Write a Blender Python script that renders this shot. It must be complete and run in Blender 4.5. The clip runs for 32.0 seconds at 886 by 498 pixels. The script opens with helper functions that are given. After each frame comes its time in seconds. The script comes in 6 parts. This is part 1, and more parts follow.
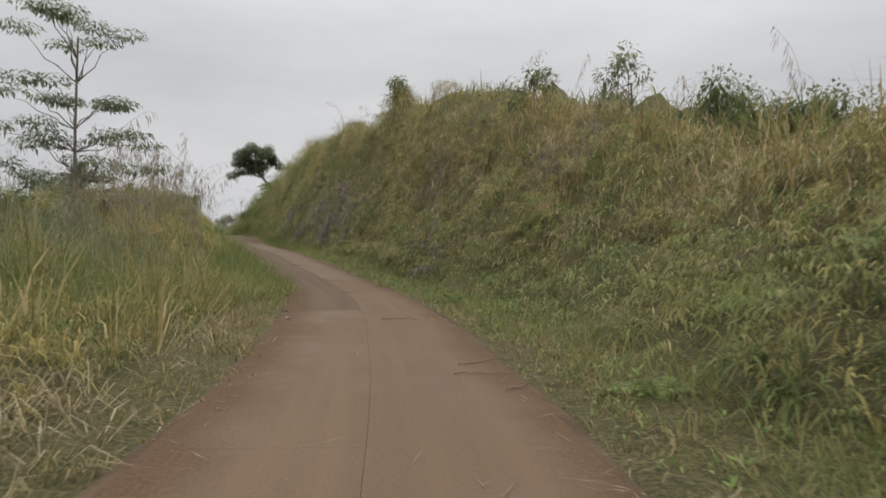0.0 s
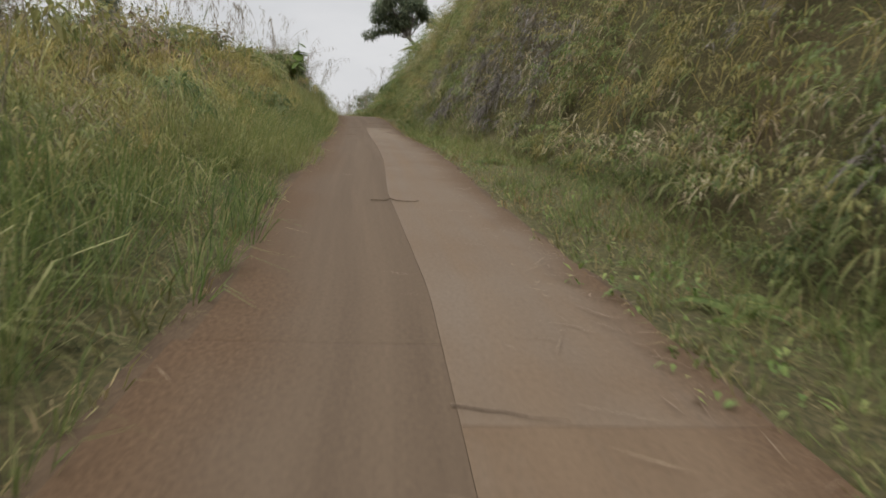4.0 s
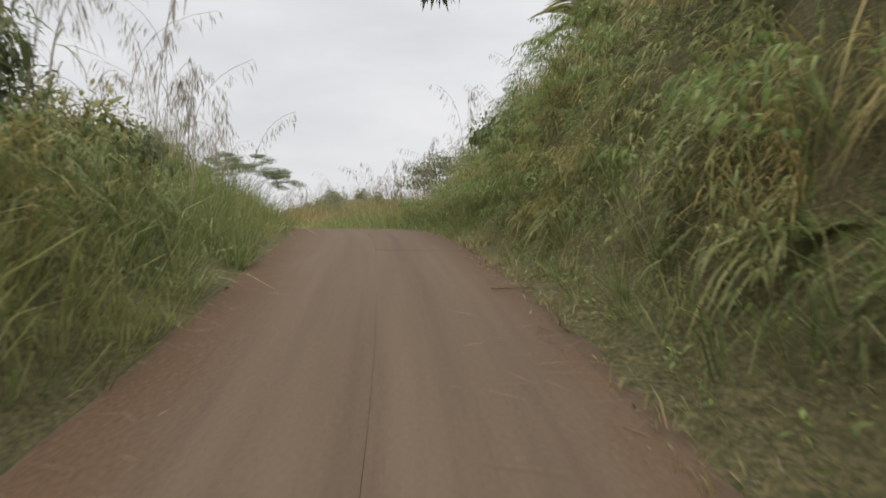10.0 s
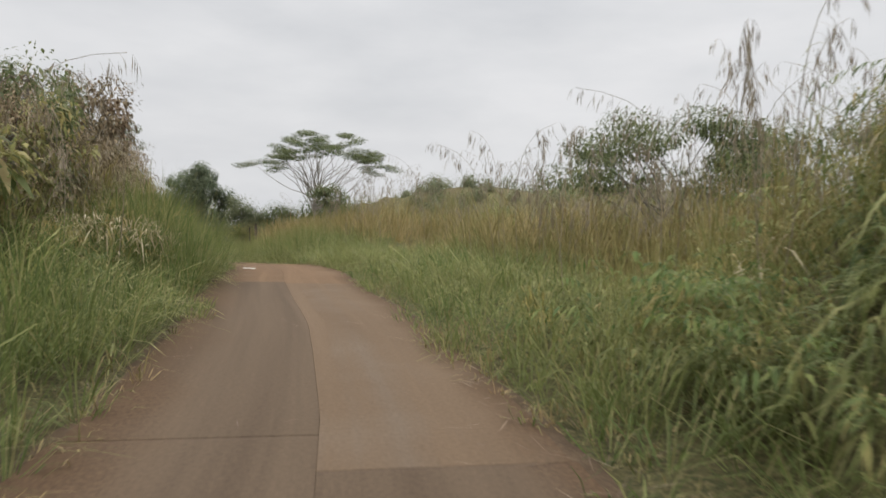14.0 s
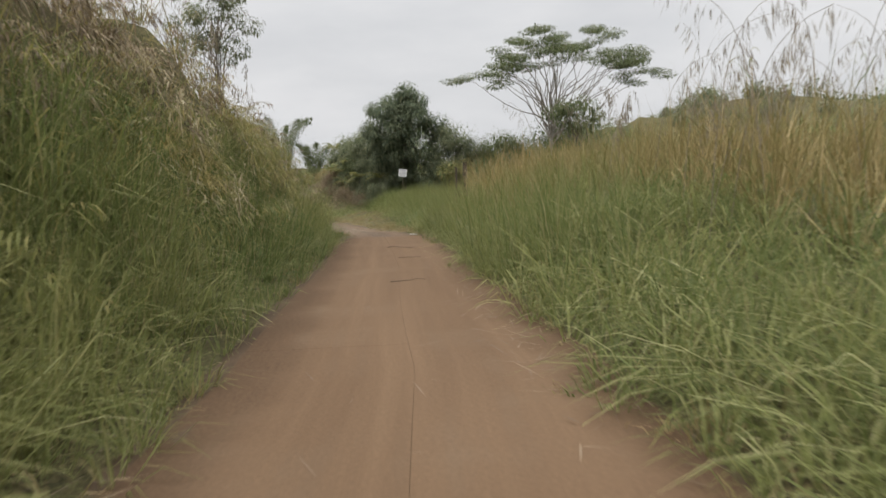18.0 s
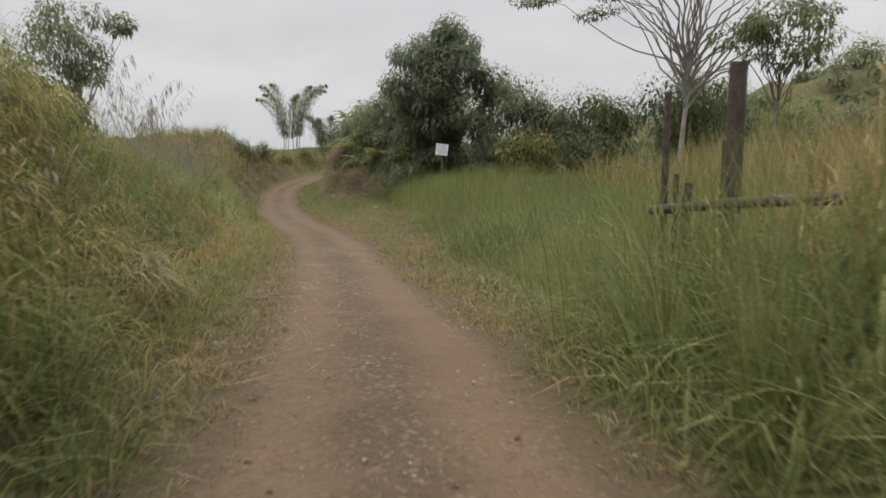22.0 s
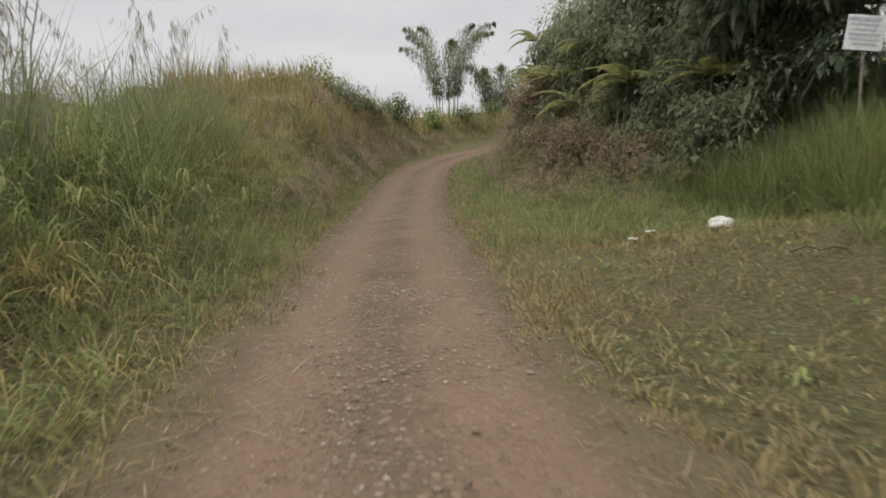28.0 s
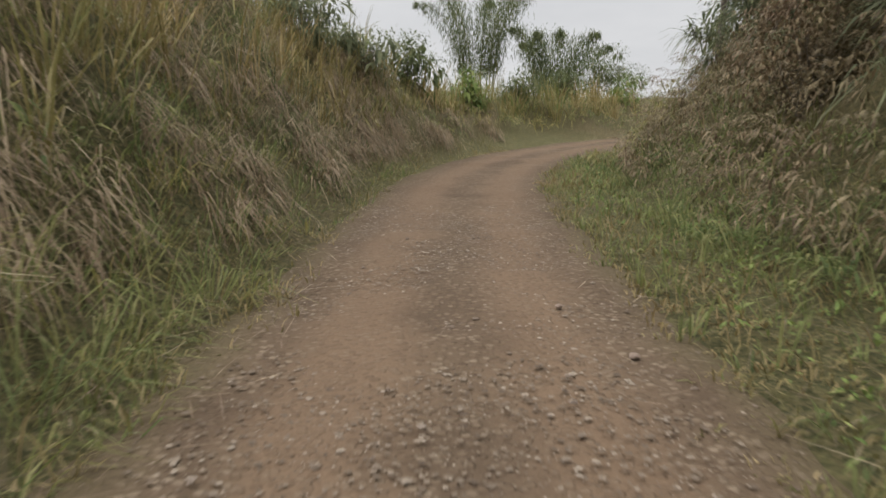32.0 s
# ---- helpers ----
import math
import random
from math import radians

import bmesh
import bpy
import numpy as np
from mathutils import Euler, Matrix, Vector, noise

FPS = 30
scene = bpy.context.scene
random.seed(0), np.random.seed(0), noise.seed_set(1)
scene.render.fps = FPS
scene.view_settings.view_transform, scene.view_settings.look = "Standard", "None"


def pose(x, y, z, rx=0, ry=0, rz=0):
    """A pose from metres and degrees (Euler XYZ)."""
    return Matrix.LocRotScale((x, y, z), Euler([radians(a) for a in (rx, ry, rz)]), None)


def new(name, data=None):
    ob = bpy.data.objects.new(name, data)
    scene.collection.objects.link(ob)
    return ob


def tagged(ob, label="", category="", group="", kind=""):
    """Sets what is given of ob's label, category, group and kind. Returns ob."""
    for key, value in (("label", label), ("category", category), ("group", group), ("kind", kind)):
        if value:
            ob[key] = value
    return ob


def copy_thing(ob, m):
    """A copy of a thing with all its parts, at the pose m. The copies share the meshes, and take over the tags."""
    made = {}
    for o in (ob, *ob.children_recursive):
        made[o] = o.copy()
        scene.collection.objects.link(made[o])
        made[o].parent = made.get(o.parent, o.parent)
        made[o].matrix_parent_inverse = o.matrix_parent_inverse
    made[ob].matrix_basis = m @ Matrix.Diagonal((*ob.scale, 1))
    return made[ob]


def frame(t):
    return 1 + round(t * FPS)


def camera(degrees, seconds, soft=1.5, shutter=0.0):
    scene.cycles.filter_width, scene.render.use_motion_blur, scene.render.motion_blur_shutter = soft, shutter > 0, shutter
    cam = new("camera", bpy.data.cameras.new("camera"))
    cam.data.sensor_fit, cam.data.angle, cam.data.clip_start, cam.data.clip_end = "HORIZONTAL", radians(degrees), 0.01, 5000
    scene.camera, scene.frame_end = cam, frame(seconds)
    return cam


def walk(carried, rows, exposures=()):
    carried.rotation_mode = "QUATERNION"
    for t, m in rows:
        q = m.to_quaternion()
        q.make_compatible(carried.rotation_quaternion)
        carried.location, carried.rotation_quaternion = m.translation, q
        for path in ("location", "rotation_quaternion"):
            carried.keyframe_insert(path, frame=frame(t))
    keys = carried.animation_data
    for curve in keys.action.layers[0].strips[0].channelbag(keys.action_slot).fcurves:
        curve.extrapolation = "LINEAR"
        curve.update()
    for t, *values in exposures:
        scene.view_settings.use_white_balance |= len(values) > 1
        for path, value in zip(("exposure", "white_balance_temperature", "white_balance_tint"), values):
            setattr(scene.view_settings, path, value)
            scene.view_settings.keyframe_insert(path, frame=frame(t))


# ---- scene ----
cam = camera(63.2, 32.0, 1.6, 0.25)
PATH = [
    (0.0, pose(0.27, -1.18, 3.35, 91.42, -0.39, 0.03)),
    (0.5, pose(0.12, 1.30, 3.42, 89.53, -0.39, 0.68)),
    (1.0, pose(-0.06, 4.03, 3.50, 89.49, -0.66, 1.37)),
    (1.5, pose(-0.31, 6.95, 3.61, 91.09, -1.09, 2.29)),
    (2.0, pose(-0.66, 10.05, 3.73, 91.41, -1.46, 3.99)),
    (2.5, pose(-1.18, 13.15, 3.83, 86.32, -2.00, 6.65)),
    (3.0, pose(-1.85, 16.26, 3.90, 81.73, -2.44, 9.41)),
    (3.5, pose(-2.60, 19.34, 3.99, 81.90, -2.41, 11.48)),
    (4.0, pose(-3.46, 22.30, 4.10, 82.31, -2.51, 13.03)),
    (4.5, pose(-4.48, 25.38, 4.29, 83.87, -2.48, 14.30)),
    (6.5, pose(-8.94, 38.87, 5.38, 86.80, -2.31, 18.48)),
    (7.0, pose(-10.42, 42.78, 5.65, 86.84, -2.13, 18.67)),
    (7.5, pose(-11.92, 46.84, 5.89, 86.88, -1.97, 18.81)),
    (8.0, pose(-13.30, 50.76, 6.11, 86.94, -1.97, 18.94)),
    (8.5, pose(-14.58, 54.53, 6.34, 87.07, -1.81, 18.87)),
    (9.0, pose(-15.76, 58.14, 6.57, 87.27, -1.30, 18.52)),
    (9.5, pose(-16.93, 61.60, 6.84, 87.45, -1.07, 18.26)),
    (10.0, pose(-18.07, 64.83, 7.11, 87.48, -0.99, 18.45)),
    (10.5, pose(-19.19, 67.87, 7.39, 87.62, -1.20, 18.59)),
    (11.0, pose(-20.32, 70.58, 7.66, 87.57, -1.01, 18.69)),
    (11.5, pose(-21.34, 72.89, 7.87, 87.52, -0.75, 18.88)),
    (12.0, pose(-22.30, 75.08, 8.01, 87.54, -1.32, 19.97)),
    (12.5, pose(-23.19, 77.01, 8.11, 87.33, -1.63, 21.26)),
    (13.0, pose(-24.19, 79.00, 8.20, 87.07, -1.90, 22.85)),
    (13.5, pose(-25.32, 80.99, 8.26, 86.65, -1.86, 24.72)),
    (14.0, pose(-26.55, 83.00, 8.27, 86.02, -1.85, 26.90)),
    (14.5, pose(-28.03, 85.01, 8.21, 85.45, -1.93, 28.97)),
    (15.0, pose(-29.77, 87.17, 8.15, 84.91, -1.56, 31.29)),
    (15.5, pose(-31.52, 89.57, 8.10, 84.23, -0.97, 34.01)),
    (17.5, pose(-39.04, 99.00, 7.67, 80.82, 0.72, 43.29)),
    (18.0, pose(-41.20, 100.87, 7.49, 80.43, 1.12, 44.56)),
    (18.5, pose(-43.44, 102.68, 7.26, 80.09, 1.33, 45.32)),
    (19.0, pose(-45.71, 104.42, 6.99, 79.68, 1.37, 45.99)),
    (19.5, pose(-47.93, 106.29, 6.72, 79.35, 1.29, 46.37)),
    (20.0, pose(-50.17, 108.22, 6.45, 79.36, 0.73, 46.50)),
    (20.5, pose(-52.43, 110.25, 6.19, 79.33, 0.71, 46.64)),
    (21.0, pose(-54.75, 112.34, 5.93, 79.27, 0.66, 46.74)),
    (21.5, pose(-56.96, 114.31, 5.66, 79.33, 0.35, 46.83)),
    (22.0, pose(-59.17, 116.23, 5.38, 79.47, -0.02, 46.91)),
    (22.5, pose(-61.33, 117.96, 5.09, 78.47, 0.75, 47.84)),
    (23.0, pose(-63.39, 119.42, 4.80, 77.56, 1.94, 49.07)),
    (23.5, pose(-65.37, 120.74, 4.51, 77.27, 2.57, 49.64)),
    (24.0, pose(-67.31, 121.99, 4.23, 77.19, 2.52, 49.79)),
    (24.5, pose(-69.23, 123.26, 3.95, 77.35, 0.94, 50.41)),
    (26.5, pose(-77.20, 128.45, 2.86, 77.92, -0.35, 52.98)),
    (27.0, pose(-79.66, 129.92, 2.59, 78.17, 0.71, 55.10)),
    (27.5, pose(-82.23, 131.32, 2.35, 78.46, 1.55, 57.31)),
    (28.0, pose(-84.83, 132.64, 2.10, 78.32, 2.38, 59.45)),
    (28.5, pose(-87.43, 133.85, 1.84, 78.07, 3.39, 61.01)),
    (29.0, pose(-89.98, 134.98, 1.59, 78.02, 3.53, 61.83)),
    (29.5, pose(-92.57, 136.22, 1.34, 78.02, 3.39, 62.05)),
    (30.0, pose(-95.24, 137.58, 1.11, 78.24, 3.64, 62.11)),
    (30.5, pose(-97.88, 138.90, 0.88, 78.79, 2.81, 61.52)),
    (31.0, pose(-100.35, 140.20, 0.69, 78.93, 2.44, 61.13)),
    (31.5, pose(-102.68, 141.48, 0.48, 78.88, 1.34, 60.81)),
    (32.0, pose(-104.88, 142.68, 0.24, 78.65, -0.14, 60.10)),
]
walk(cam, PATH, [(0.0, -0.14), (2.0, -0.10), (4.5, 0.0), (7.0, 0.14), (9.5, 0.18), (12.0, 0.16), (15.0, 0.10), (18.0, 0.10), (20.0, 0.06), (23.0, -0.02), (27.0, 0.0), (32.0, 0.04)])

# ---- sky and light: a closed, bright overcast ----
SUN_UP, SUN_TURN = radians(58), radians(200)
world = bpy.data.worlds.new("overcast_sky")
scene.world = world
world.use_nodes = True
wn, wl = world.node_tree.nodes, world.node_tree.links
wn.clear()
w_out = wn.new("ShaderNodeOutputWorld")
w_bg = wn.new("ShaderNodeBackground")
w_sky = wn.new("ShaderNodeTexSky")
w_sky.sky_type, w_sky.sun_disc = "NISHITA", False
w_sky.sun_elevation, w_sky.sun_rotation = SUN_UP, SUN_TURN
w_sky.dust_density = 6.0
w_co = wn.new("ShaderNodeTexCoord")
w_map = wn.new("ShaderNodeMapping")
w_map.inputs["Scale"].default_value = (1.0, 1.0, 3.2)
w_noise = wn.new("ShaderNodeTexNoise")
w_noise.inputs["Scale"].default_value = 2.1
w_noise.inputs["Detail"].default_value = 6
w_noise.inputs["Roughness"].default_value = 0.55
w_ramp = wn.new("ShaderNodeValToRGB")
w_ramp.color_ramp.elements[0].position, w_ramp.color_ramp.elements[0].color = 0.33, (5.7, 5.8, 6.0, 1)
w_ramp.color_ramp.elements[1].position, w_ramp.color_ramp.elements[1].color = 0.68, (7.2, 7.2, 7.3, 1)
w_mix = wn.new("ShaderNodeMixRGB")
w_mix.inputs["Fac"].default_value = 0.96
wl.new(w_co.outputs["Generated"], w_map.inputs["Vector"])
wl.new(w_map.outputs["Vector"], w_noise.inputs["Vector"])
wl.new(w_noise.outputs["Fac"], w_ramp.inputs["Fac"])
wl.new(w_sky.outputs["Color"], w_mix.inputs["Color1"])
wl.new(w_ramp.outputs["Color"], w_mix.inputs["Color2"])
# an overcast sky is brighter overhead than at the horizon
w_sep = wn.new("ShaderNodeSeparateXYZ")
wl.new(w_co.outputs["Generated"], w_sep.inputs["Vector"])
w_up = wn.new("ShaderNodeMapRange")
w_up.interpolation_type = "SMOOTHSTEP"
w_up.inputs["From Min"].default_value, w_up.inputs["From Max"].default_value = 0.22, 1.0
w_up.inputs["To Min"].default_value, w_up.inputs["To Max"].default_value = 1.02, 4.1
wl.new(w_sep.outputs["Z"], w_up.inputs["Value"])
w_mul = wn.new("ShaderNodeMixRGB")
w_mul.blend_type, w_mul.inputs["Fac"].default_value = "MULTIPLY", 1.0
wl.new(w_mix.outputs["Color"], w_mul.inputs["Color1"])
wl.new(w_up.outputs["Result"], w_mul.inputs["Color2"])
wl.new(w_mul.outputs["Color"], w_bg.inputs["Color"])
w_bg.inputs["Strength"].default_value = 0.105
wl.new(w_bg.outputs["Background"], w_out.inputs["Surface"])

sun_data = bpy.data.lights.new("sun", "SUN")
sun_data.energy, sun_data.angle, sun_data.color = 1.0, radians(40), (1.0, 0.95, 0.87)
sun = new("sun", sun_data)
sun.rotation_euler = (math.pi / 2 - SUN_UP, 0, math.pi - SUN_TURN)

# ---- materials ----
def nodes_of(name):
    m = bpy.data.materials.new(name)
    m.use_nodes = True
    nt = m.node_tree
    return m, nt.nodes, nt.links, nt.nodes["Principled BSDF"], nt.nodes["Material Output"]


def noise_node(n, l, vec, scale, detail=4.0, rough=0.55):
    t = n.new("ShaderNodeTexNoise")
    t.inputs["Scale"].default_value, t.inputs["Detail"].default_value, t.inputs["Roughness"].default_value = scale, detail, rough
    if vec is not None:
        l.new(vec, t.inputs["Vector"])
    return t.outputs["Fac"]


def ramp_node(n, l, fac, stops):
    r = n.new("ShaderNodeValToRGB")
    e = r.color_ramp.elements
    while len(e) < len(stops):
        e.new(0.5)
    for i, (p, c) in enumerate(stops):
        e[i].position, e[i].color = p, (*c, 1)
    l.new(fac, r.inputs["Fac"])
    return r.outputs["Color"]


def mix_node(n, l, fac, a, b, how="MIX"):
    m = n.new("ShaderNodeMixRGB")
    m.blend_type = how
    for key, v in (("Fac", fac), ("Color1", a), ("Color2", b)):
        if hasattr(v, "links"):
            l.new(v, m.inputs[key])
        else:
            m.inputs[key].default_value = v if key == "Fac" else (*v, 1)
    return m.outputs["Color"]


def bump_node(n, l, height, strength, distance, bsdf):
    b = n.new("ShaderNodeBump")
    b.inputs["Strength"].default_value, b.inputs["Distance"].default_value = strength, distance
    l.new(height, b.inputs["Height"])
    l.new(b.outputs["Normal"], bsdf.inputs["Normal"])


def leaf_material(name, stops, patch, patch_scale=0.25, glow=0.35, rough=0.55, patch_amount=0.6):
    """Leaves and blades: each its own tone, drier or greener by the patch, with light coming through."""
    m, n, l, bsdf, out = nodes_of(name)
    geo = n.new("ShaderNodeNewGeometry")
    co = n.new("ShaderNodeTexCoord")
    own = ramp_node(n, l, geo.outputs["Random Per Island"], stops)
    area = noise_node(n, l, co.outputs["Object"], patch_scale, 5.0, 0.6)
    fac = ramp_node(n, l, area, [(0.40, (0, 0, 0)), (0.62, (patch_amount,) * 3)])
    col = mix_node(n, l, fac, own, patch)
    fine = noise_node(n, l, co.outputs["Object"], 9.0, 3.0)
    tone = ramp_node(n, l, fine, [(0.25, (0.74, 0.74, 0.76)), (0.75, (1.24, 1.24, 1.28))])
    col = mix_node(n, l, 1.0, col, tone, "MULTIPLY")
    l.new(col, bsdf.inputs["Base Color"])
    bsdf.inputs["Roughness"].default_value = rough
    bsdf.inputs["Specular IOR Level"].default_value = 0.16
    tr = n.new("ShaderNodeBsdfTranslucent")
    l.new(col, tr.inputs["Color"])
    mx = n.new("ShaderNodeMixShader")
    mx.inputs["Fac"].default_value = glow
    l.new(bsdf.outputs["BSDF"], mx.inputs[1])
    l.new(tr.outputs["BSDF"], mx.inputs[2])
    l.new(mx.outputs["Shader"], out.inputs["Surface"])
    return m


def plain_material(name, dark, light, scale=3.0, rough=0.8, bump=0.3, bump_scale=25.0, distance=0.01, metal=0.0):
    m, n, l, bsdf, out = nodes_of(name)
    co = n.new("ShaderNodeTexCoord")
    a = noise_node(n, l, co.outputs["Object"], scale, 6.0, 0.6)
    b = noise_node(n, l, co.outputs["Object"], bump_scale, 4.0, 0.6)
    col = ramp_node(n, l, a, [(0.3, dark), (0.7, light)])
    tone = ramp_node(n, l, b, [(0.3, (0.75,) * 3), (0.7, (1.2,) * 3)])
    l.new(mix_node(n, l, 1.0, col, tone, "MULTIPLY"), bsdf.inputs["Base Color"])
    bsdf.inputs["Roughness"].default_value, bsdf.inputs["Metallic"].default_value = rough, metal
    bump_node(n, l, b, bump, distance, bsdf)
    return m


def slab_material(name, bare=0.0, warm=False, damp=False):
    """Old concrete under a film of red-brown earth, with wheel streaks along the road (U across, V along, metres)."""
    m, n, l, bsdf, out = nodes_of(name)
    uv = n.new("ShaderNodeUVMap")
    uv.uv_map = "road"
    info = n.new("ShaderNodeObjectInfo")
    st = n.new("ShaderNodeMapping")
    st.inputs["Scale"].default_value = (1.9, 0.05, 1.0)
    l.new(uv.outputs["UV"], st.inputs["Vector"])
    streak = noise_node(n, l, st.outputs["Vector"], 1.6, 5.0, 0.6)
    patch = noise_node(n, l, uv.outputs["UV"], 0.55, 5.0, 0.6)
    grain = noise_node(n, l, uv.outputs["UV"], 28.0, 5.0, 0.65)
    conc = ramp_node(n, l, info.outputs["Random"], [(0.0, (0.126, 0.098, 0.073)), (0.5, (0.140, 0.110, 0.083)), (1.0, (0.158, 0.126, 0.096))])
    earth = ramp_node(n, l, streak, [(0.32, (0.092, 0.062, 0.038)), (0.68, (0.122, 0.084, 0.053))])
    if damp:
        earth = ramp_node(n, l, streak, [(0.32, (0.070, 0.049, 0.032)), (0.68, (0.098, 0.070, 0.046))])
    if warm:
        conc = ramp_node(n, l, info.outputs["Random"], [(0.0, (0.150, 0.104, 0.066)), (1.0, (0.178, 0.128, 0.084))])
        earth = ramp_node(n, l, streak, [(0.32, (0.100, 0.061, 0.034)), (0.68, (0.142, 0.090, 0.052))])
    cover = ramp_node(n, l, mix_node(n, l, 0.5, streak, patch), [(0.34 + bare, (0.2,) * 3), (0.60 + bare, (0.95,) * 3)])
    col = mix_node(n, l, cover, conc, earth)
    sep = n.new("ShaderNodeSeparateXYZ")
    l.new(uv.outputs["UV"], sep.inputs["Vector"])

    def band(sign, a, b, most):
        """How thick washed earth lies across the lane: from a to b metres on one side, with a ragged border."""
        m1 = n.new("ShaderNodeMath")
        m1.operation, m1.inputs[1].default_value = "MULTIPLY", sign
        l.new(sep.outputs["X"], m1.inputs[0])
        rag = n.new("ShaderNodeMath")
        rag.operation, rag.inputs[1].default_value = "MULTIPLY_ADD", 0.9
        l.new(patch, rag.inputs[0])
        l.new(m1.outputs["Value"], rag.inputs[2])
        rim = n.new("ShaderNodeMapRange")
        rim.interpolation_type = "SMOOTHSTEP"
        rim.inputs["From Min"].default_value, rim.inputs["From Max"].default_value = a, b
        rim.inputs["To Min"].default_value, rim.inputs["To Max"].default_value = 0.0, most
        l.new(rag.outputs["Value"], rim.inputs["Value"])
        return rim.outputs["Result"]

    col = mix_node(n, l, band(-1.0, 1.25, 1.95, 0.9), col, ramp_or(n, l, grain))
    col = mix_node(n, l, band(1.0, 1.45, 2.1, 0.85), col, ramp_or(n, l, grain))
    tone = ramp_node(n, l, grain, [(0.25, (0.80,) * 3), (0.75, (1.16,) * 3)])
    l.new(mix_node(n, l, 1.0, col, tone, "MULTIPLY"), bsdf.inputs["Base Color"])
    bsdf.inputs["Roughness"].default_value = 0.9
    bsdf.inputs["Specular IOR Level"].default_value = 0.1
    bump_node(n, l, grain, 0.35, 0.012, bsdf)
    return m


def ramp_or(n, l, fac):
    return ramp_node(n, l, fac, [(0.3, (0.058, 0.035, 0.019)), (0.7, (0.094, 0.059, 0.034))])


def ground_material(name):
    """Red-brown soil under leaf mould, moss and low matted leaves, patchy."""
    m, n, l, bsdf, out = nodes_of(name)
    co = n.new("ShaderNodeTexCoord")
    big = noise_node(n, l, co.outputs["Object"], 0.22, 6.0, 0.6)
    mid_ = noise_node(n, l, co.outputs["Object"], 2.6, 6.0, 0.65)
    fine = noise_node(n, l, co.outputs["Object"], 16.0, 6.0, 0.75)
    leaf = n.new("ShaderNodeTexVoronoi")
    leaf.inputs["Scale"].default_value = 34.0
    l.new(co.outputs["Object"], leaf.inputs["Vector"])
    tone = n.new("ShaderNodeSeparateColor")
    l.new(leaf.outputs["Color"], tone.inputs["Color"])
    soil = ramp_node(n, l, mid_, [(0.3, (0.075, 0.050, 0.030)), (0.7, (0.15, 0.105, 0.062))])
    moss = ramp_node(n, l, tone.outputs["Red"], [(0.0, (0.058, 0.058, 0.025)), (0.45, (0.090, 0.085, 0.036)), (0.8, (0.128, 0.112, 0.049)), (1.0, (0.165, 0.135, 0.068))])
    dark = ramp_node(n, l, fine, [(0.35, (0.62,) * 3), (0.62, (1.15,) * 3)])
    moss = mix_node(n, l, 1.0, moss, dark, "MULTIPLY")
    fac = ramp_node(n, l, big, [(0.32, (0.55,) * 3), (0.52, (1.0,) * 3)])
    l.new(mix_node(n, l, fac, soil, moss), bsdf.inputs["Base Color"])
    bsdf.inputs["Roughness"].default_value = 0.95
    bsdf.inputs["Specular IOR Level"].default_value = 0.15
    bump_node(n, l, mix_node(n, l, 0.6, mid_, fine), 0.9, 0.14, bsdf)
    return m


GREENS = [(0.0, (0.050, 0.080, 0.022)), (0.45, (0.104, 0.144, 0.040)), (0.8, (0.172, 0.200, 0.066)), (1.0, (0.31, 0.272, 0.130))]
m_ground = ground_material("soil_and_moss")
m_slab = slab_material("earth_stained_concrete", -0.1)
m_slab_bare = slab_material("bare_worn_concrete", 0.07)
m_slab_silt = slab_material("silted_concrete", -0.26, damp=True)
m_slab_warm = slab_material("red_earth_stained_concrete", -0.12, True)
m_earth = plain_material("packed_red_earth", (0.060, 0.041, 0.026), (0.098, 0.068, 0.043), 1.2, 0.95, 0.5, 30.0, 0.015)
m_earth.node_tree.nodes["Principled BSDF"].inputs["Specular IOR Level"].default_value = 0.1


